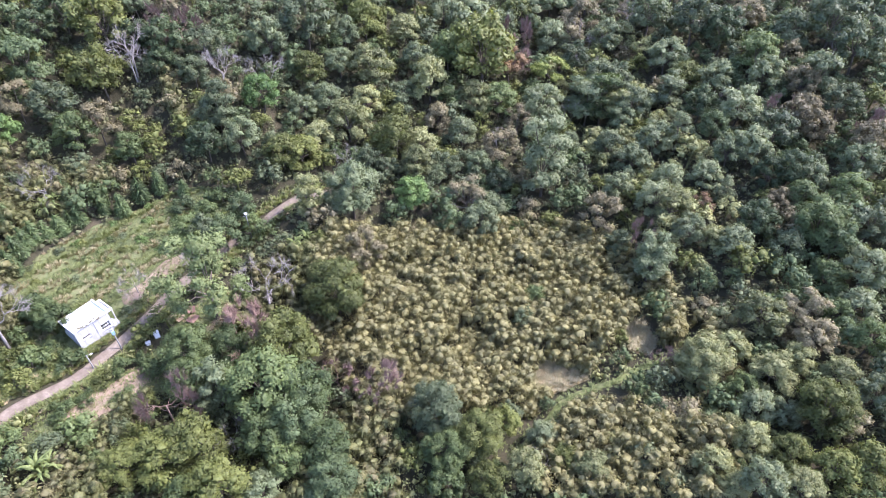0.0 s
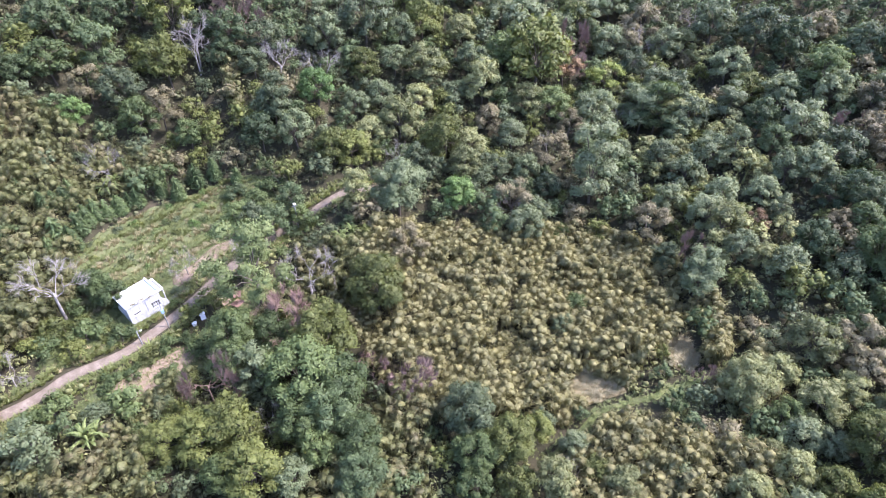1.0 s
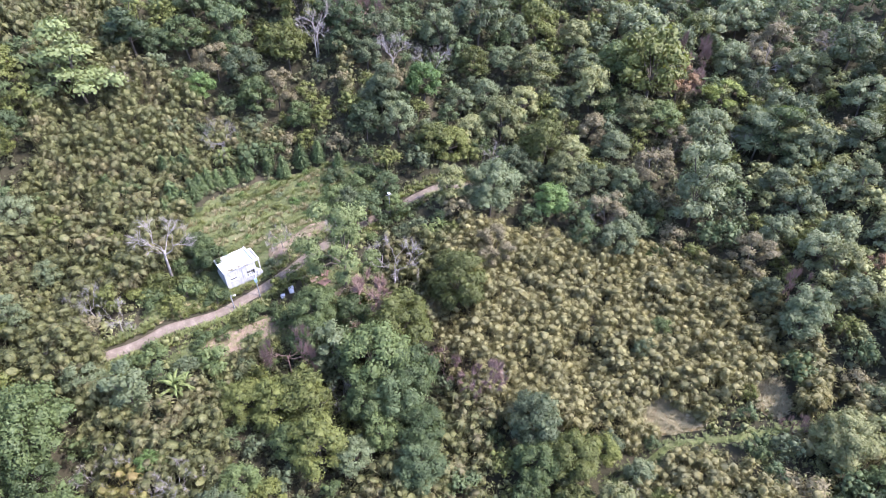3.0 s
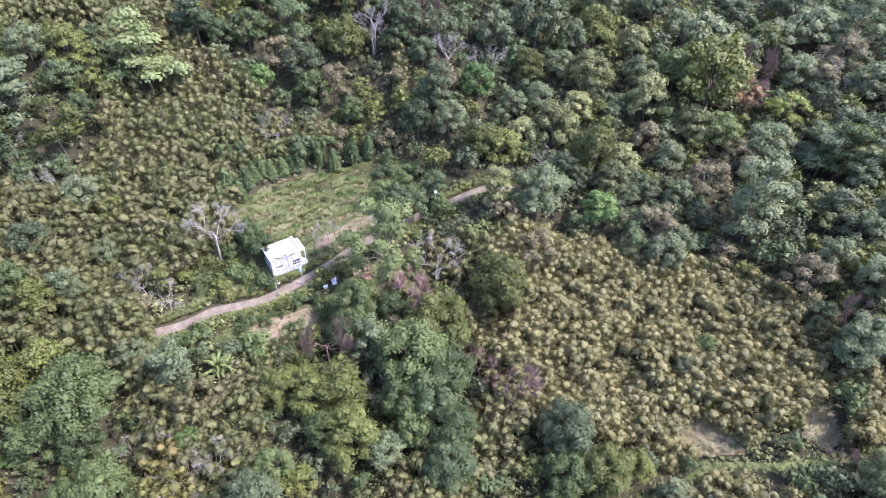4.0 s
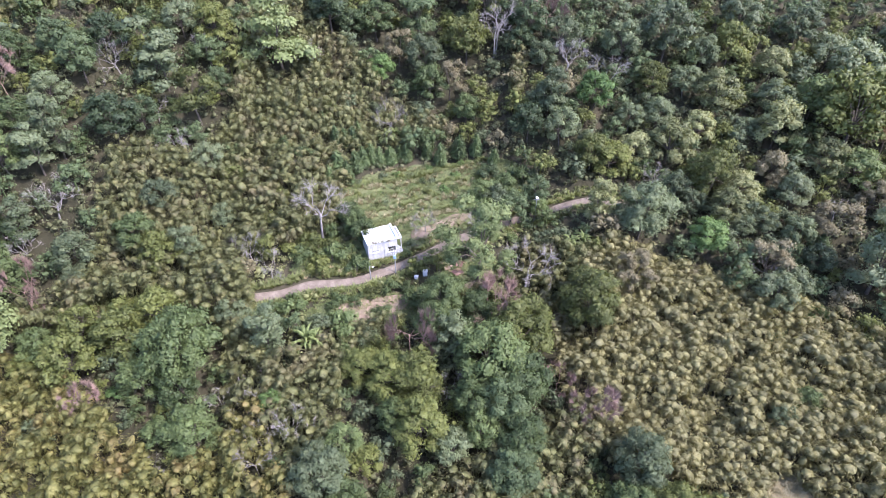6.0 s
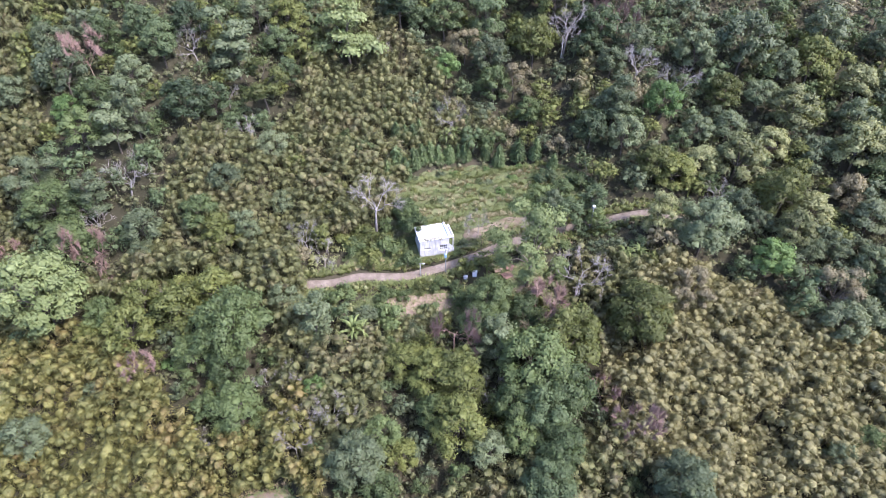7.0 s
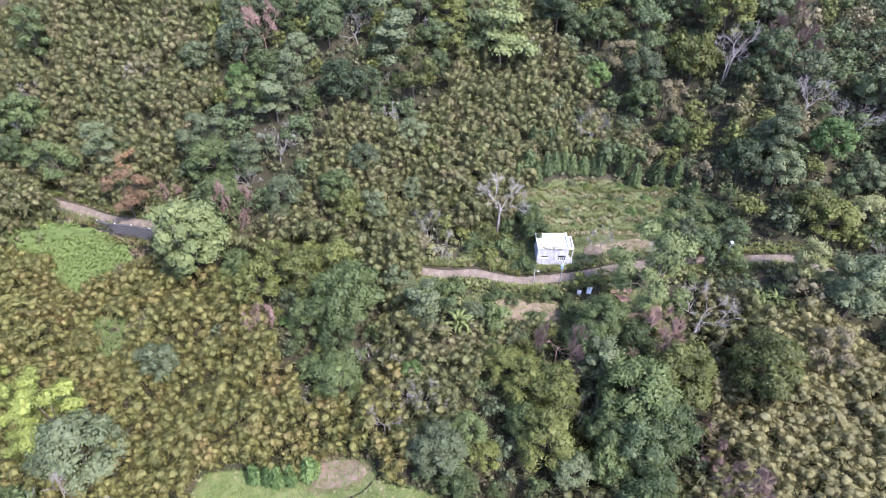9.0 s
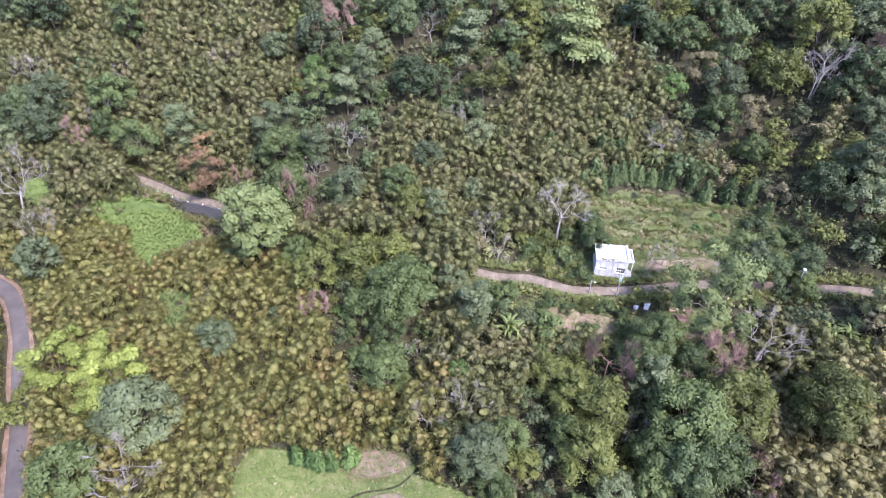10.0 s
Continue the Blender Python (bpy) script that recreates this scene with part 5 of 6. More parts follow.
def terrace_rows():
    """Bleached grass on the terrace faces, long green grass along their lips, and the young fruit bushes between."""
    r = random.Random(17)
    green, dry = [], []
    for row in range(1, 7):
        d = row * 4.3
        az = 28.5
        while az < 51:
            az += 0.12 * r.uniform(0.6, 1.4)
            sway = 0.35 * math.sin(az * 0.7 + row)
            for off, rows, odds in ((-0.8, dry, 0.55), (-0.2, dry, 0.3), (0.5, green, 0.9), (1.1, green, 0.7), (1.7, green, 0.4)):
                h = rim(az) + d + off + sway + r.gauss(0, 0.25)
                x, y = -math.sin(radians(az)) * h, math.cos(radians(az)) * h
                if r.random() < odds and noise.noise((x / 3, y / 3, 7.7)) > -0.25 and inside(x, y, ORCHARD):
                    rows.append((x, y, height(x, y), r.uniform(0.5, 1.15), r.uniform(0, 6.28), 0, 0))
            if r.random() < 0.085:
                h = rim(az) + d + 2.1 + r.gauss(0, 0.3)
                x, y = -math.sin(radians(az)) * h, math.cos(radians(az)) * h
                if inside(x, y, ORCHARD):
                    plant(x, y, r.uniform(0.5, 1.25), r.choice(("mid", "bright", "olive", "grey")), "bush", 1.1)
    scatter_stuff("grass", [tuft(k + 30, 18, 0.6, 0.9, 0.1) for k in range(4)], green, GRASS_BLADE, "long green grass along the terrace edges", "grass")
    scatter_stuff("dry_grass", [tuft(k + 40, 18, 0.6, 0.8, 0.1) for k in range(4)], dry, PALE_BLADE, "bleached grass along the terrace edges", "grass")


terrace_rows()
SHORT = [tuft(k, 12, 0.45, 0.45, 0.07) for k in range(4)]
LONG = [tuft(k + 9, 16, 0.7, 0.9, 0.09) for k in range(4)]
grass("grass", ORCHARD, 0.55, SHORT, GRASS_BLADE, "rough green grass between the orchard rows", 1, 0.5, 1.3)
grass("dry_grass", ORCHARD, 1.5, SHORT, DRY_BLADE, "pale dry grass on the orchard terraces", 2, 0.6, 1.3, 0.6)
r_path = random.Random(77)
rows = []
for x, y in resample(PATH, 0.25):
    for _ in range(3):
        a, b = x + r_path.gauss(0, 0.9), y + r_path.gauss(0, 0.9)
        rows.append((a, b, height(a, b) + 0.05, r_path.uniform(0.5, 1.2), r_path.uniform(0, 6.28), 0, 0))
scatter_stuff("grass", SHORT, rows, GRASS_BLADE, "fresh grass along the footpath", "grass")
grass("grass", BENCH, 0.6, SHORT, GRASS_BLADE, "rough green grass round the house", 3)
grass("grass", YARD, 0.6, SHORT, GRASS_BLADE, "rough green grass below the track", 4, 0.6, 1.5)
grass("dry_grass", YARD, 1.3, SHORT, DRY_BLADE, "dry grass below the track", 5, 0.6, 1.3, 0.6)
grass("grass", MEADOW, 0.5, LONG, LUSH_BLADE, "lush bright green grass of the meadow", 6, 0.4, 1.1)
grass("grass", GLADE, 0.5, LONG, LUSH_BLADE, "green weeds in a gap of the bamboo", 23, 0.5, 1.2, 0.7)
grass("dry_grass", GLADE, 0.8, LONG, DRY_BLADE, "withered weeds in a gap of the bamboo", 24, 0.4, 1.0, 0.5)
grass("grass", FAR_MEADOW, 0.7, SHORT, LUSH_BLADE, "lush green grass beyond the bushes", 7)
grass("grass", LOW_FIELD, 0.5, LONG, LUSH_BLADE, "light green field grass", 8, 0.25, 0.75)
grass("dry_grass", LOW_FIELD, 1.0, LONG, PALE_BLADE, "pale withered tufts in the field", 9, 0.25, 0.7, 0.45)
grass("dry_grass", WALL_FOOT, 0.7, LONG, DRY_BLADE, "brown dry reeds at the foot of the wall", 15, 0.6, 1.3, 0.8)
grass("dry_grass", ((-50.5, 11.2), (-48.4, 15.3), (-45.5, 17.7), (-42.7, 17.2), (-42.8, 13.3), (-45.7, 8.9), (-48.8, 7.5)), 0.42, SHORT, DRY_BLADE, "cut dry reeds on the pale patch", 21, 0.5, 1.1, 0.8)
for k, bank in enumerate(BANKS):
    grass("dry_grass", bank, 0.4, LONG, PALE_BLADE, "long dry straw-coloured grass on the bank", 10 + k)


def verges():
    """Weeds, grass and low brush close along both sides of the track."""
    r = random.Random(88)
    weeds, straw, brush = [], [], []
    pts = resample(TRACK, 0.3)
    for (x0, y0), (x1, y1) in zip(pts, pts[1:]):
        ln = math.hypot(x1 - x0, y1 - y0) or 1
        nx, ny = (y1 - y0) / ln, (x0 - x1) / ln
        for side in (-1, 1):
            for k in range(3):
                o = side * (1.35 + abs(r.gauss(0, 0.9)))
                x, y = x0 + nx * o + r.uniform(-0.3, 0.3), y0 + ny * o + r.uniform(-0.3, 0.3)
                row = (x, y, height(x, y) + 0.05, r.uniform(0.5, 1.25), r.uniform(0, 6.28), 0, 0)
                (straw if r.random() < 0.25 else weeds).append(row)
            if r.random() < 0.14:
                o = side * r.uniform(2.3, 3.4)
                x, y = x0 + nx * o, y0 + ny * o
                if not inside(x, y, ORCHARD) and not near(x, y, (HOUSE_AT,), 8):
                    brush.append((x, y, height(x, y), r.uniform(0.6, 1.1), r.uniform(0, 6.28), 0, 0))
    scatter_stuff("grass", LONG, weeds, GRASS_BLADE, "green weeds along the edges of the track", "grass")
    scatter_stuff("dry_grass", SHORT, straw, DRY_BLADE, "dry grass along the edges of the track", "grass")
    scatter_stuff("scrub", [brushwood(60 + q) for q in range(4)], brush, LEAF["olive"], "low olive scrub beside the track", "scrub")


verges()

# ---- the house ----
def painted(name):
    """White wall paint with grey runs and brown damp at the foot."""
    m, nt, b = material(name, 0.75, 0.25)
    big, runs = noise_node(nt, 0.9, 4), noise_node(nt, 1.0, 5, 0.7)
    tc = nt.nodes.new("ShaderNodeTexCoord")
    mp = nt.nodes.new("ShaderNodeMapping")
    mp.inputs["Scale"].default_value = (5.0, 5.0, 0.35)
    nt.links.new(tc.outputs["Object"], mp.inputs["Vector"])
    nt.links.new(mp.outputs[0], runs.inputs["Vector"])
    col = ramp(nt, big.outputs[0], [(0.3, (0.29, 0.285, 0.28)), (0.65, (0.40, 0.395, 0.39))])
    stain = ramp(nt, runs.outputs[0], [(0.48, (1, 1, 1)), (0.72, (0.45, 0.40, 0.35))])
    nt.links.new(mix(nt, 0.8, col, stain, "MULTIPLY"), b.inputs["Base Color"])
    fine = noise_node(nt, 30.0, 3)
    bump(nt, b, fine.outputs[0], 0.3, 0.01)
    return m


WHITE = painted("white_paint")
ROOF = mottled("roof_coating", [(0.3, (0.48, 0.48, 0.49)), (0.7, (0.64, 0.64, 0.645))], 0.5, 4.0, 0.6, 0.3, 0.01)
GREY = mottled("weathered_grey", [(0.3, (0.22, 0.21, 0.22)), (0.7, (0.36, 0.35, 0.36))], 0.9, 8.0, 0.8, 0.2, 0.01)
FRAME = mottled("window_frame_paint", [(0.3, (0.62, 0.62, 0.62)), (0.7, (0.75, 0.75, 0.75))], 2.0, 12.0, 0.5, 0.4, 0.005)
ROOM = mottled("dim_room_wall", [(0.3, (0.10, 0.10, 0.10)), (0.7, (0.16, 0.155, 0.15))], 1.0, 6.0, 0.9, 0.1, 0.01)
POLE = mottled("grey_pole", [(0.3, (0.12, 0.12, 0.12)), (0.7, (0.22, 0.215, 0.21))], 2.0, 12.0, 0.7, 0.3, 0.005)
BLUE = mottled("blue_enamel", [(0.3, (0.16, 0.26, 0.42)), (0.7, (0.24, 0.36, 0.54))], 2.0, 12.0, 0.4, 0.5, 0.003)
RUST = mottled("rusty_sheet", [(0.3, (0.09, 0.05, 0.038)), (0.7, (0.20, 0.125, 0.09))], 1.2, 9.0, 0.85, 0.2, 0.02)
LOG = mottled("cut_log", [(0.3, (0.16, 0.11, 0.07)), (0.7, (0.34, 0.26, 0.18))], 1.0, 9.0, 0.9, 0.1, 0.03)
STONE = mottled("dark_wet_stone", [(0.3, (0.030, 0.028, 0.027)), (0.6, (0.066, 0.062, 0.059)), (0.8, (0.14, 0.13, 0.12))], 0.5, 5.0, 0.8, 0.3, 0.04)
WIRE = mottled("dull_cable", [(0.3, (0.05, 0.05, 0.05)), (0.7, (0.09, 0.09, 0.09))], 2.0, 12.0, 0.6, 0.3, 0.001)
GLASS, gnt, gb = material("dark_glass", 0.05, 0.5)
gb.inputs["Base Color"].default_value = (0.9, 0.95, 0.95, 1)
gb.inputs["Transmission Weight"].default_value = 1.0


def wall_with_openings(x0, x1, z0, z1, y0, y1, holes):
    """A slab in the x-z plane, y0 to y1 thick, pierced by openings (xa, xb, za, zb)."""
    bm = bmesh.new()
    xs = sorted({x0, x1, *[h[0] for h in holes], *[h[1] for h in holes]})
    for a, b in zip(xs, xs[1:]):
        spans, z = [], z0
        for h in sorted((h for h in holes if h[0] <= a and h[1] >= b), key=lambda q: q[2]):
            spans.append((z, h[2]))
            z = h[3]
        spans.append((z, z1))
        for c, d in spans:
            box(bm, a, b, y0, y1, c, d)
    bmesh.ops.remove_doubles(bm, verts=bm.verts, dist=0.001)
    return bm


def window(parent, xa, xb, za, zb, y, cols, rows):
    """A steel window set into the front wall: frame, bars, sill and each pane."""
    t = 0.05
    w = part("window", boxes((xa, xa + t, y, y + 0.08, za, zb), (xb - t, xb, y, y + 0.08, za, zb), (xa + t, xb - t, y, y + 0.08, za, za + t), (xa + t, xb - t, y, y + 0.08, zb - t, zb)), FRAME, parent, "painted steel window with small panes")
    part("sill", boxes((xa - 0.08, xb + 0.08, y - 0.22, y - 0.12, za - 0.07, za - 0.004), bevel=0.01), GREY, w)
    cw, rh = (xb - xa - 2 * t) / cols, (zb - za - 2 * t) / rows
    for i in range(1, cols):
        part("mullion", boxes((xa + t + i * cw - 0.02, xa + t + i * cw + 0.02, y + 0.01, y + 0.07, za + t, zb - t)), FRAME, w)
    for j in range(1, rows):
        part("transom", boxes((xa + t, xb - t, y + 0.015, y + 0.065, za + t + j * rh - 0.02, za + t + j * rh + 0.02)), FRAME, w)
    for i in range(cols):
        for j in range(rows):
            pane = part("pane", boxes((xa + t + i * cw + 0.021, xa + t + (i + 1) * cw - 0.021, y + 0.035, y + 0.041, za + t + j * rh + 0.021, za + t + (j + 1) * rh - 0.021)), GLASS, w)
            pane.visible_shadow = False
    return w


def build_house():
    hx, hy = HOUSE_AT
    z = height(hx, hy)
    h = thing("house", pose(hx, hy, z, 0, 0, HOUSE_TURN), "small white flat-roofed house with stained walls beside the track", "house")
    low, top = -1.3, 3.5
    holes = [(-2.15, -0.75, 1.2, 1.68), (1.0, 2.6, 0.55, 1.8)]
    front = part("wall", wall_with_openings(-2.9, 2.9, low, top, -2.05, -1.87, holes), WHITE, h, "white front wall with two windows")
    part("wall", boxes((-2.9, -2.72, -1.868, 2.0, low, top)), WHITE, h)
    part("wall", boxes((2.72, 2.9, -1.868, 2.0, low, top)), WHITE, h)
    part("wall", boxes((-2.718, 2.718, 1.82, 2.0, low, top)), WHITE, h)
    part("room_lining", boxes((-2.7, 2.7, 0.5, 0.6, 0.0, 3.4), (-2.7, 2.7, -1.85, 0.5, -0.06, 0.0)), ROOM, h, "dim inner partition and floor")
    roof = part("roof", boxes((-3.0, 2.95, -2.2, 2.15, top + 0.004, top + 0.18), bevel=0.02), ROOF, h, "flat white roof slab with low parapets")
    part("parapet", boxes((2.68, 2.95, -2.2, 2.15, top + 0.184, top + 0.58), bevel=0.02), ROOF, roof)
    part("parapet", boxes((-3.0, 2.676, 1.95, 2.15, top + 0.184, top + 0.36), bevel=0.02), ROOF, roof)
    part("parapet", boxes((-3.0, -2.8, -2.2, 1.946, top + 0.184, top + 0.30), bevel=0.02), ROOF, roof)
    part("roof_vent", boxes((-1.15, -0.95, 1.2, 1.4, top + 0.184, top + 0.45), bevel=0.02), GREY, roof, "small grey roof vent")
    window(h, -2.15, -0.75, 1.2, 1.68, -1.99, 3, 1)
    window(h, 1.0, 2.6, 0.55, 1.8, -1.99, 4, 2)
    for i in range(7):
        part("vent_slot", boxes((-2.0 + i * 0.22, -1.87 + i * 0.22, -2.062, -2.04, 2.32, 2.40)), GREY, front, "small dark vent slot")
    # open side shelter with a tray-shaped roof
    annex = part("annex_roof", boxes((2.96, 3.9, -1.7, 1.9, 2.92, 3.06), bevel=0.015), GREY, h, "grey tray roof of the side shelter")
    for q in ((2.96, 3.76, -1.7, -1.54, 3.064, 3.38), (2.96, 3.76, 1.74, 1.9, 3.064, 3.38), (3.764, 3.92, -1.7, 1.9, 2.92, 3.38)):
        part("parapet", boxes(q, bevel=0.015), ROOF, annex, "white rim of the shelter roof")
    part("post", boxes((3.72, 3.88, 1.7, 1.85, low, 2.916)), WHITE, h)
    part("post", boxes((3.72, 3.88, -1.62, -1.47, low, 2.916)), WHITE, h)
    bm = bmesh.new()
    vs = [bm.verts.new(p) for p in ((3.0, -1.9, low), (4.2, -1.9, low), (3.9, -1.9, 0.6), (3.0, -1.9, 1.7), (3.0, -1.75, low), (4.2, -1.75, low), (3.9, -1.75, 0.6), (3.0, -1.75, 1.7))]
    for q in ((0, 1, 2, 3), (7, 6, 5, 4), (0, 4, 5, 1), (1, 5, 6, 2), (2, 6, 7, 3), (3, 7, 4, 0)):
        bm.faces.new([vs[k] for k in q])
    part("stair_wall", bm, WHITE, h, "sloping white side wall of the steps")
    part("drainpipe", boxes((0.25, 0.33, -2.13, -2.054, low, top)), GREY, h, "thin grey drainpipe")
    return h, z


house, house_z = build_house()


def creeper():
    r = random.Random(5)
    g = Growth()
    for i in range(16):
        k = i / 15
        clump(r, g, Vector((-1.9 + 3.4 * k, -2.1 + r.uniform(-0.15, 0.3), 3.72 + r.uniform(-0.2, 0.12))), r.uniform(0.16, 0.34), 0.6, 22, 0.14)
    ob = new("creeper", leafy("creeper", *g.arrays(), LEAF["straw"]))
    ob.matrix_basis = pose(HOUSE_AT[0], HOUSE_AT[1], house_z, 0, 0, HOUSE_TURN)
    tagged(ob, "dry brown-green creeper hanging over the roof edge", "creeper")


creeper()

# ---- poles, cables and what lies in the yard ----
def post(name, x, y, tall, label, category, arms=True):
    p = thing(name, pose(x, y, height(x, y), 0, 0, 40), label, category, "poles along the track")
    v, f = [], []
    tube(v, f, [(0, 0, -0.5), (0, 0, tall * 0.5), (0, 0, tall)], [0.11, 0.10, 0.08], 10)
    shaft = new("shaft", mesh_of("shaft", v, f, POLE, False))
    shaft.parent = p
    return p


pole = post("utility_pole", -53.9, 63.6, 5.6, "grey utility pole with crossarm and blue transformer", "utility pole")
arm = part("crossarm", boxes((-0.75, 0.75, -0.05, 0.05, 5.15, 5.27), bevel=0.01), POLE, pole)
for ix in (-0.68, -0.25, 0.25, 0.68):
    v, f = [], []
    tube(v, f, [(ix, 0, 5.272), (ix, 0, 5.34), (ix, 0, 5.46)], [0.035, 0.06, 0.03], 8)
    o = new("insulator", mesh_of("insulator", v, f, FRAME, False))
    o.parent = arm
part("transformer", boxes((-0.24, 0.24, -0.50, -0.12, 3.9, 4.65), bevel=0.04), BLUE, pole, "pale blue transformer box")
part("fuse_box", boxes((-0.18, 0.18, 0.12, 0.34, 4.3, 4.75), bevel=0.03), FRAME, pole, "white fuse box")
lamp_post = post("street_lamp", -56.5, 59.3, 3.2, "short grey lamp post beside the track", "street lamp")
part("lamp_arm", boxes((-0.04, 0.65, -0.03, 0.03, 3.12, 3.18)), POLE, lamp_post)
part("lamp_head", boxes((0.45, 0.85, -0.1, 0.1, 3.02, 3.115), bevel=0.02), FRAME, lamp_post, "pale lamp head")
far_pole = post("utility_pole", -38.6, 90.6, 6.0, "grey utility pole beside the orchard with white cap", "utility pole")
part("crossarm", boxes((-0.6, 0.6, -0.05, 0.05, 5.6, 5.7), bevel=0.01), POLE, far_pole)
part("cap_box", boxes((-0.25, 0.25, -0.25, 0.25, 6.004, 6.2), bevel=0.04), FRAME, far_pole, "white box on the pole top")


def cable(a, b, sag):
    v, f = [], []
    pts = []
    for i in range(10):
        k = i / 12
        p = Vector(a).lerp(Vector(b), k)
        p.z -= sag * 4 * k * (1 - k)
        pts.append(p)
    tube(v, f, pts, [0.012] * 13, 4)
    tagged(new("cable", mesh_of("cable", v, f, WIRE, False)), "thin overhead cable between the poles", "cable", "cables")


za, zb, zc = height(-53.9, 63.6), height(-38.6, 90.6), height(-56.5, 59.3)
cable((-54.3, 63.3, za + 5.46), (-39.0, 90.3, zb + 5.7), 0.9)
cable((-53.4, 64.0, za + 5.46), (-38.2, 90.9, zb + 5.7), 1.0)
cable((-38.5, 90.6, zb + 5.7), (-50.5, 104.0, height(-50.5, 104.0) + 6.5), 0.8)
cable((-53.9, 63.6, za + 5.2), (-56.5, 59.3, zc + 3.2), 0.2)

def cabinet(x, y, w, d, tall, turn, label):
    c = thing("cabinet", pose(x, y, height(x, y) + 0.02, 0, 0, turn), label, "cabinet", "white cabinets in the yard")
    part("body", boxes((-w / 2, w / 2, -d / 2, d / 2, -0.2, tall), bevel=0.02), GREY, c)
    part("lid", boxes((-w / 2 - 0.05, w / 2 + 0.05, -d / 2 - 0.05, d / 2 + 0.05, tall + 0.004, tall + 0.07), bevel=0.02), ROOF, c, "white sheet-metal lid")
    part("door", boxes((-w / 2 + 0.06, w / 2 - 0.06, -d / 2 - 0.03, -d / 2 - 0.004, 0.08, tall - 0.08), bevel=0.008), FRAME, c)
    return c


cabinet(-49.3, 66.8, 0.9, 0.7, 1.1, 40, "pale grey metal cabinet with a white lid")
cabinet(-50.2, 65.2, 0.7, 0.6, 0.5, 25, "low white metal box in the yard")


def log_pile(x, y):
    p = thing("log_pile", pose(x, y, height(x, y), 0, 0, 62), "pile of reddish cut logs under the tree", "log pile")
    r = random.Random(3)
    for row in range(3):
        for i in range(6 - row):
            v, f = [], []
            ln = r.uniform(1.3, 1.9)
            yy, zz = (i - 2.5 + row * 0.5) * 0.34, 0.22 + row * 0.29
            tube(v, f, [(-ln / 2, yy, zz), (0, yy + r.uniform(-0.03, 0.03), zz), (ln / 2, yy, zz)], [0.16, 0.165, 0.15], 8)
            o = new("log", mesh_of("log", v, f, LOG, False))
            o.parent = p


log_pile(-47.0, 70.8)
for k, (x, y, turn) in enumerate(((-45.6, 72.6, 20), (-44.6, 71.0, 75))):
    s = thing("metal_sheet", pose(x, y, height(x, y) + 0.35, 6, 4, turn), "rusty corrugated metal sheet on the ground", "metal sheet", "rusty sheets")
    bm = bmesh.new()
    bmesh.ops.create_grid(bm, x_segments=24, y_segments=2, size=0.5)
    for v in bm.verts:
        v.co = Vector((v.co.x * 2.0, v.co.y * 1.6, 0.03 * math.sin(v.co.x * 75)))
    bmesh.ops.solidify(bm, geom=bm.faces, thickness=0.01)
    part("sheet", bm, RUST, s)
    part("batten", boxes((-0.9, 0.9, -0.06, 0.06, -0.4, -0.05)), LOG, s)


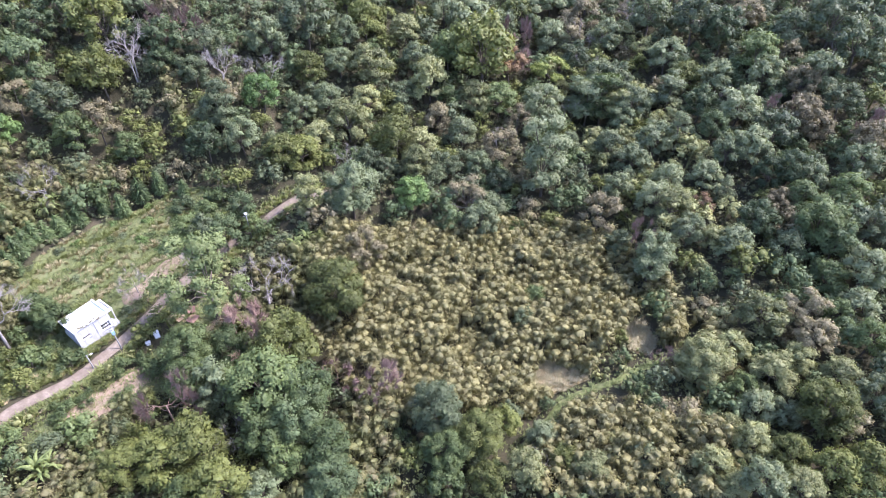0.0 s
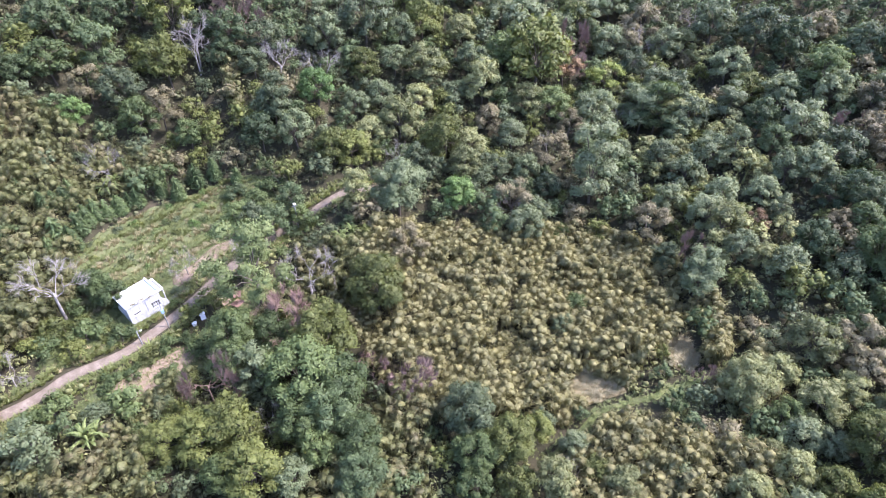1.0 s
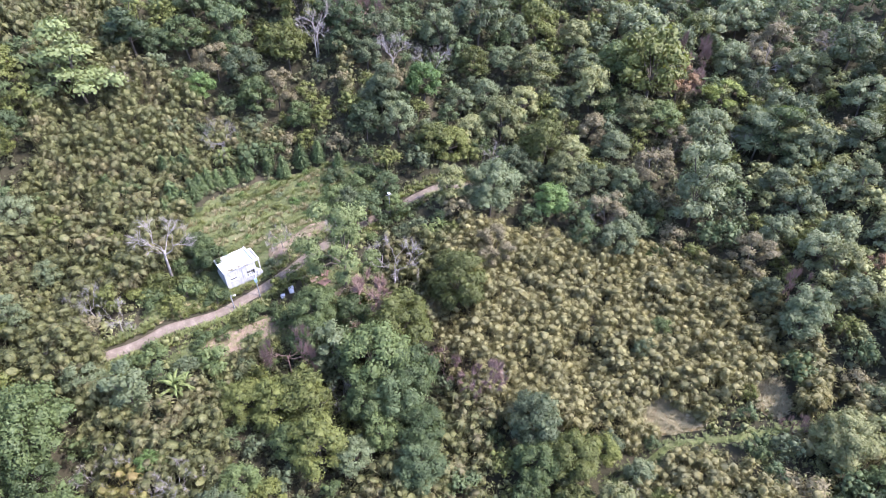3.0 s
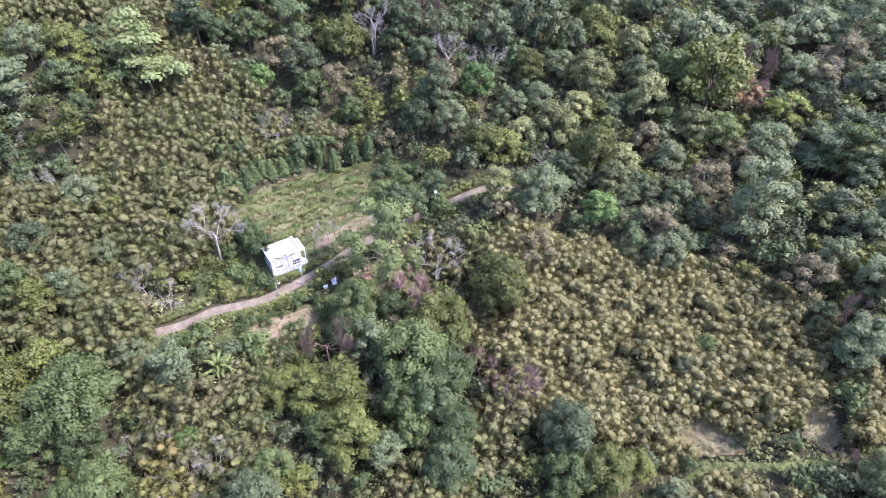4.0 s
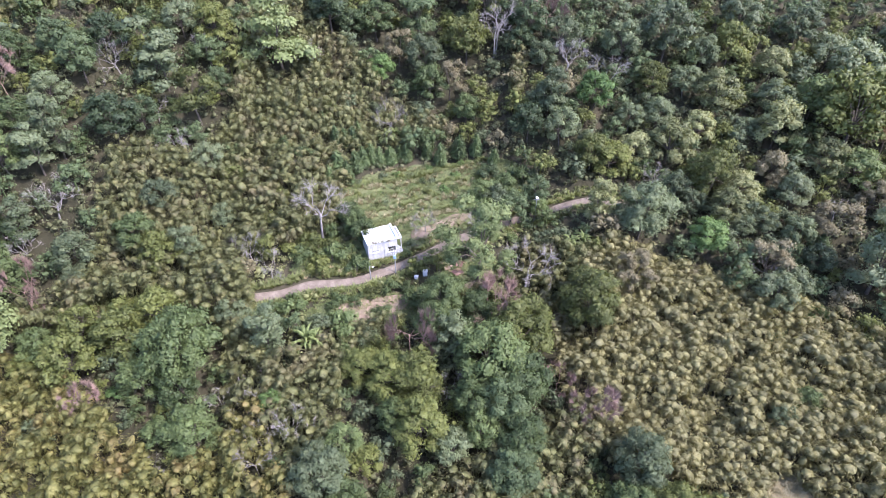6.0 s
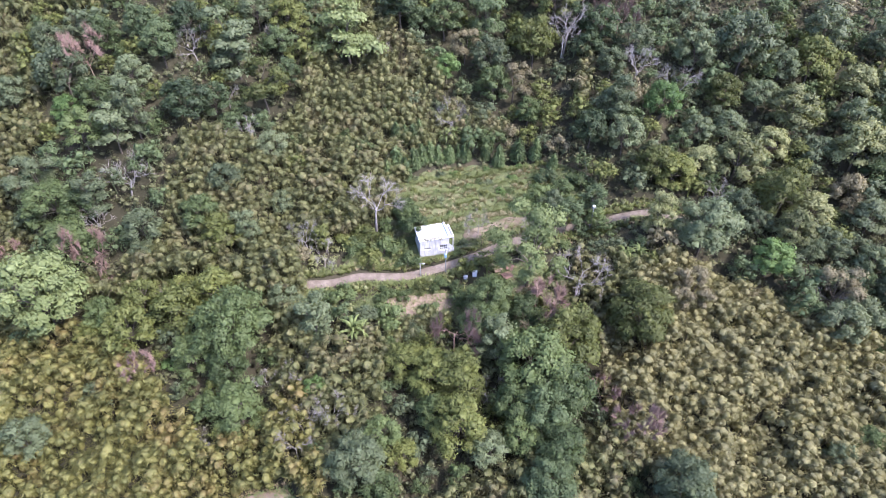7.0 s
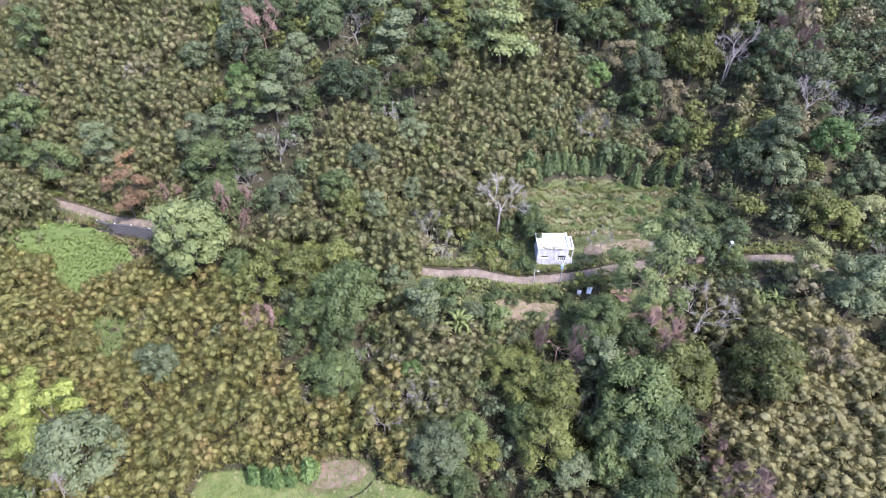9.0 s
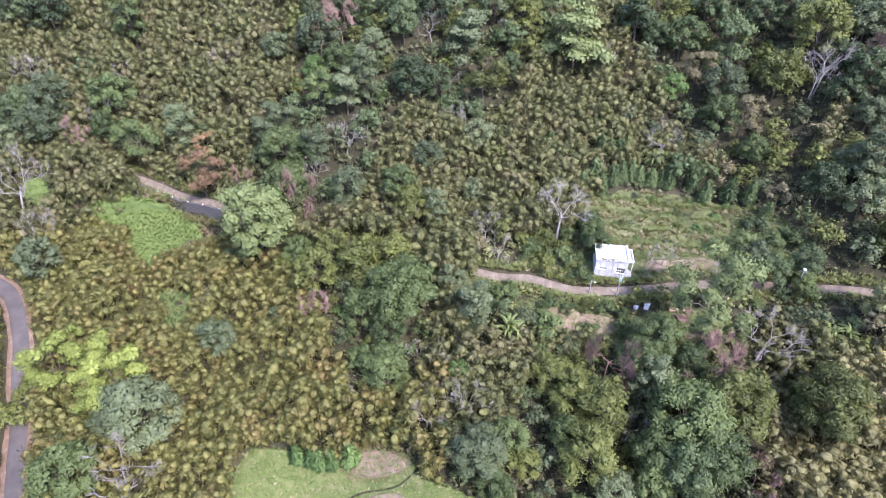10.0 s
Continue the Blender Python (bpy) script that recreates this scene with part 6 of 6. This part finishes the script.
# ---- walled stretch of the track ----
def retaining_wall():
    """Courses of dark rubble stones under a concrete cap, along the valley side of the track."""
    line = resample(TRACK[:5], 0.75)[4:-8]
    top = [height(x, y) for x, y in line]
    verts, faces = [], []
    for i, (x, y) in enumerate(line):
        a, b = line[max(i - 1, 0)], line[min(i + 1, len(line) - 1)]
        d = Vector((b[0] - a[0], b[1] - a[1])).normalized()
        nx, ny = d.y, -d.x
        for off, zz in ((1.95, -3.2), (1.75, -0.02), (1.40, -0.02), (1.40, -3.2)):
            verts.append((x + nx * off, y + ny * off, top[i] + zz))
        if i:
            q = 4 * i - 4
            faces += [(q + k, q + (k + 1) % 4, q + 4 + (k + 1) % 4, q + 4 + k) for k in range(4)]
    wall = tagged(new("retaining_wall", mesh_of("retaining_wall", verts, faces, STONE)), "dark stone retaining wall below the track", "wall", kind="structure")
    cv, cf = [], []
    for i, (x, y) in enumerate(line):
        a, b = line[max(i - 1, 0)], line[min(i + 1, len(line) - 1)]
        d = Vector((b[0] - a[0], b[1] - a[1])).normalized()
        nx, ny = d.y, -d.x
        for off, zz in ((1.82, 0.0), (1.82, 0.16), (1.36, 0.16), (1.36, 0.0)):
            cv.append((x + nx * off, y + ny * off, top[i] + zz - 0.015))
        if i:
            q = 4 * i - 4
            cf += [(q + k, q + (k + 1) % 4, q + 4 + (k + 1) % 4, q + 4 + k) for k in range(4)]
    cap = new("cap", mesh_of("cap", cv, cf, STONE))
    cap.parent = wall
    r = random.Random(9)
    stones = []
    for k in range(6):
        bm = bmesh.new()
        box(bm, -0.33, 0.33, -0.07, 0.10, -0.19, 0.19, 0.06)
        for v in bm.verts:
            v.co += rand_dir(r) * 0.03
        me = bpy.data.meshes.new("stone")
        bm.to_mesh(me)
        bm.free()
        me.materials.append(STONE)
        stones.append(me)
    for i in range(len(line) - 1):
        x, y = line[i]
        d = Vector((line[i + 1][0] - x, line[i + 1][1] - y)).normalized()
        nx, ny = d.y, -d.x
        for c in range(5):
            zz = -0.3 - 0.42 * c
            off = 1.76 + 0.063 * -zz
            s = new("stone", stones[r.randrange(6)])
            s.parent = wall
            s.matrix_basis = Matrix.Translation((x + nx * off + d.x * (0.35 if c % 2 else 0.0), y + ny * off + d.y * (0.35 if c % 2 else 0.0), top[i] + zz)) @ Matrix.Rotation(math.atan2(d.y, d.x), 4, "Z") @ Matrix.Rotation(r.uniform(-0.06, 0.06), 4, "Y")
    for i in range(9, len(line), 5):
        x, y = line[i]
        a, b = line[max(i - 1, 0)], line[min(i + 1, len(line) - 1)]
        d = Vector((b[0] - a[0], b[1] - a[1])).normalized()
        p = new("edge_post", EDGE_POST)
        p.parent = wall
        p.matrix_basis = Matrix.Translation((x + d.y * 1.6, y - d.x * 1.6, top[i] + 0.14)) @ Matrix.Rotation(math.atan2(d.y, d.x), 4, "Z")


bm_post = boxes((-0.07, 0.07, -0.07, 0.07, 0.0, 0.35), bevel=0.02)
EDGE_POST = bpy.data.meshes.new("edge_post")
bm_post.to_mesh(EDGE_POST)
bm_post.free()
EDGE_POST.materials.append(ROOF)
retaining_wall()
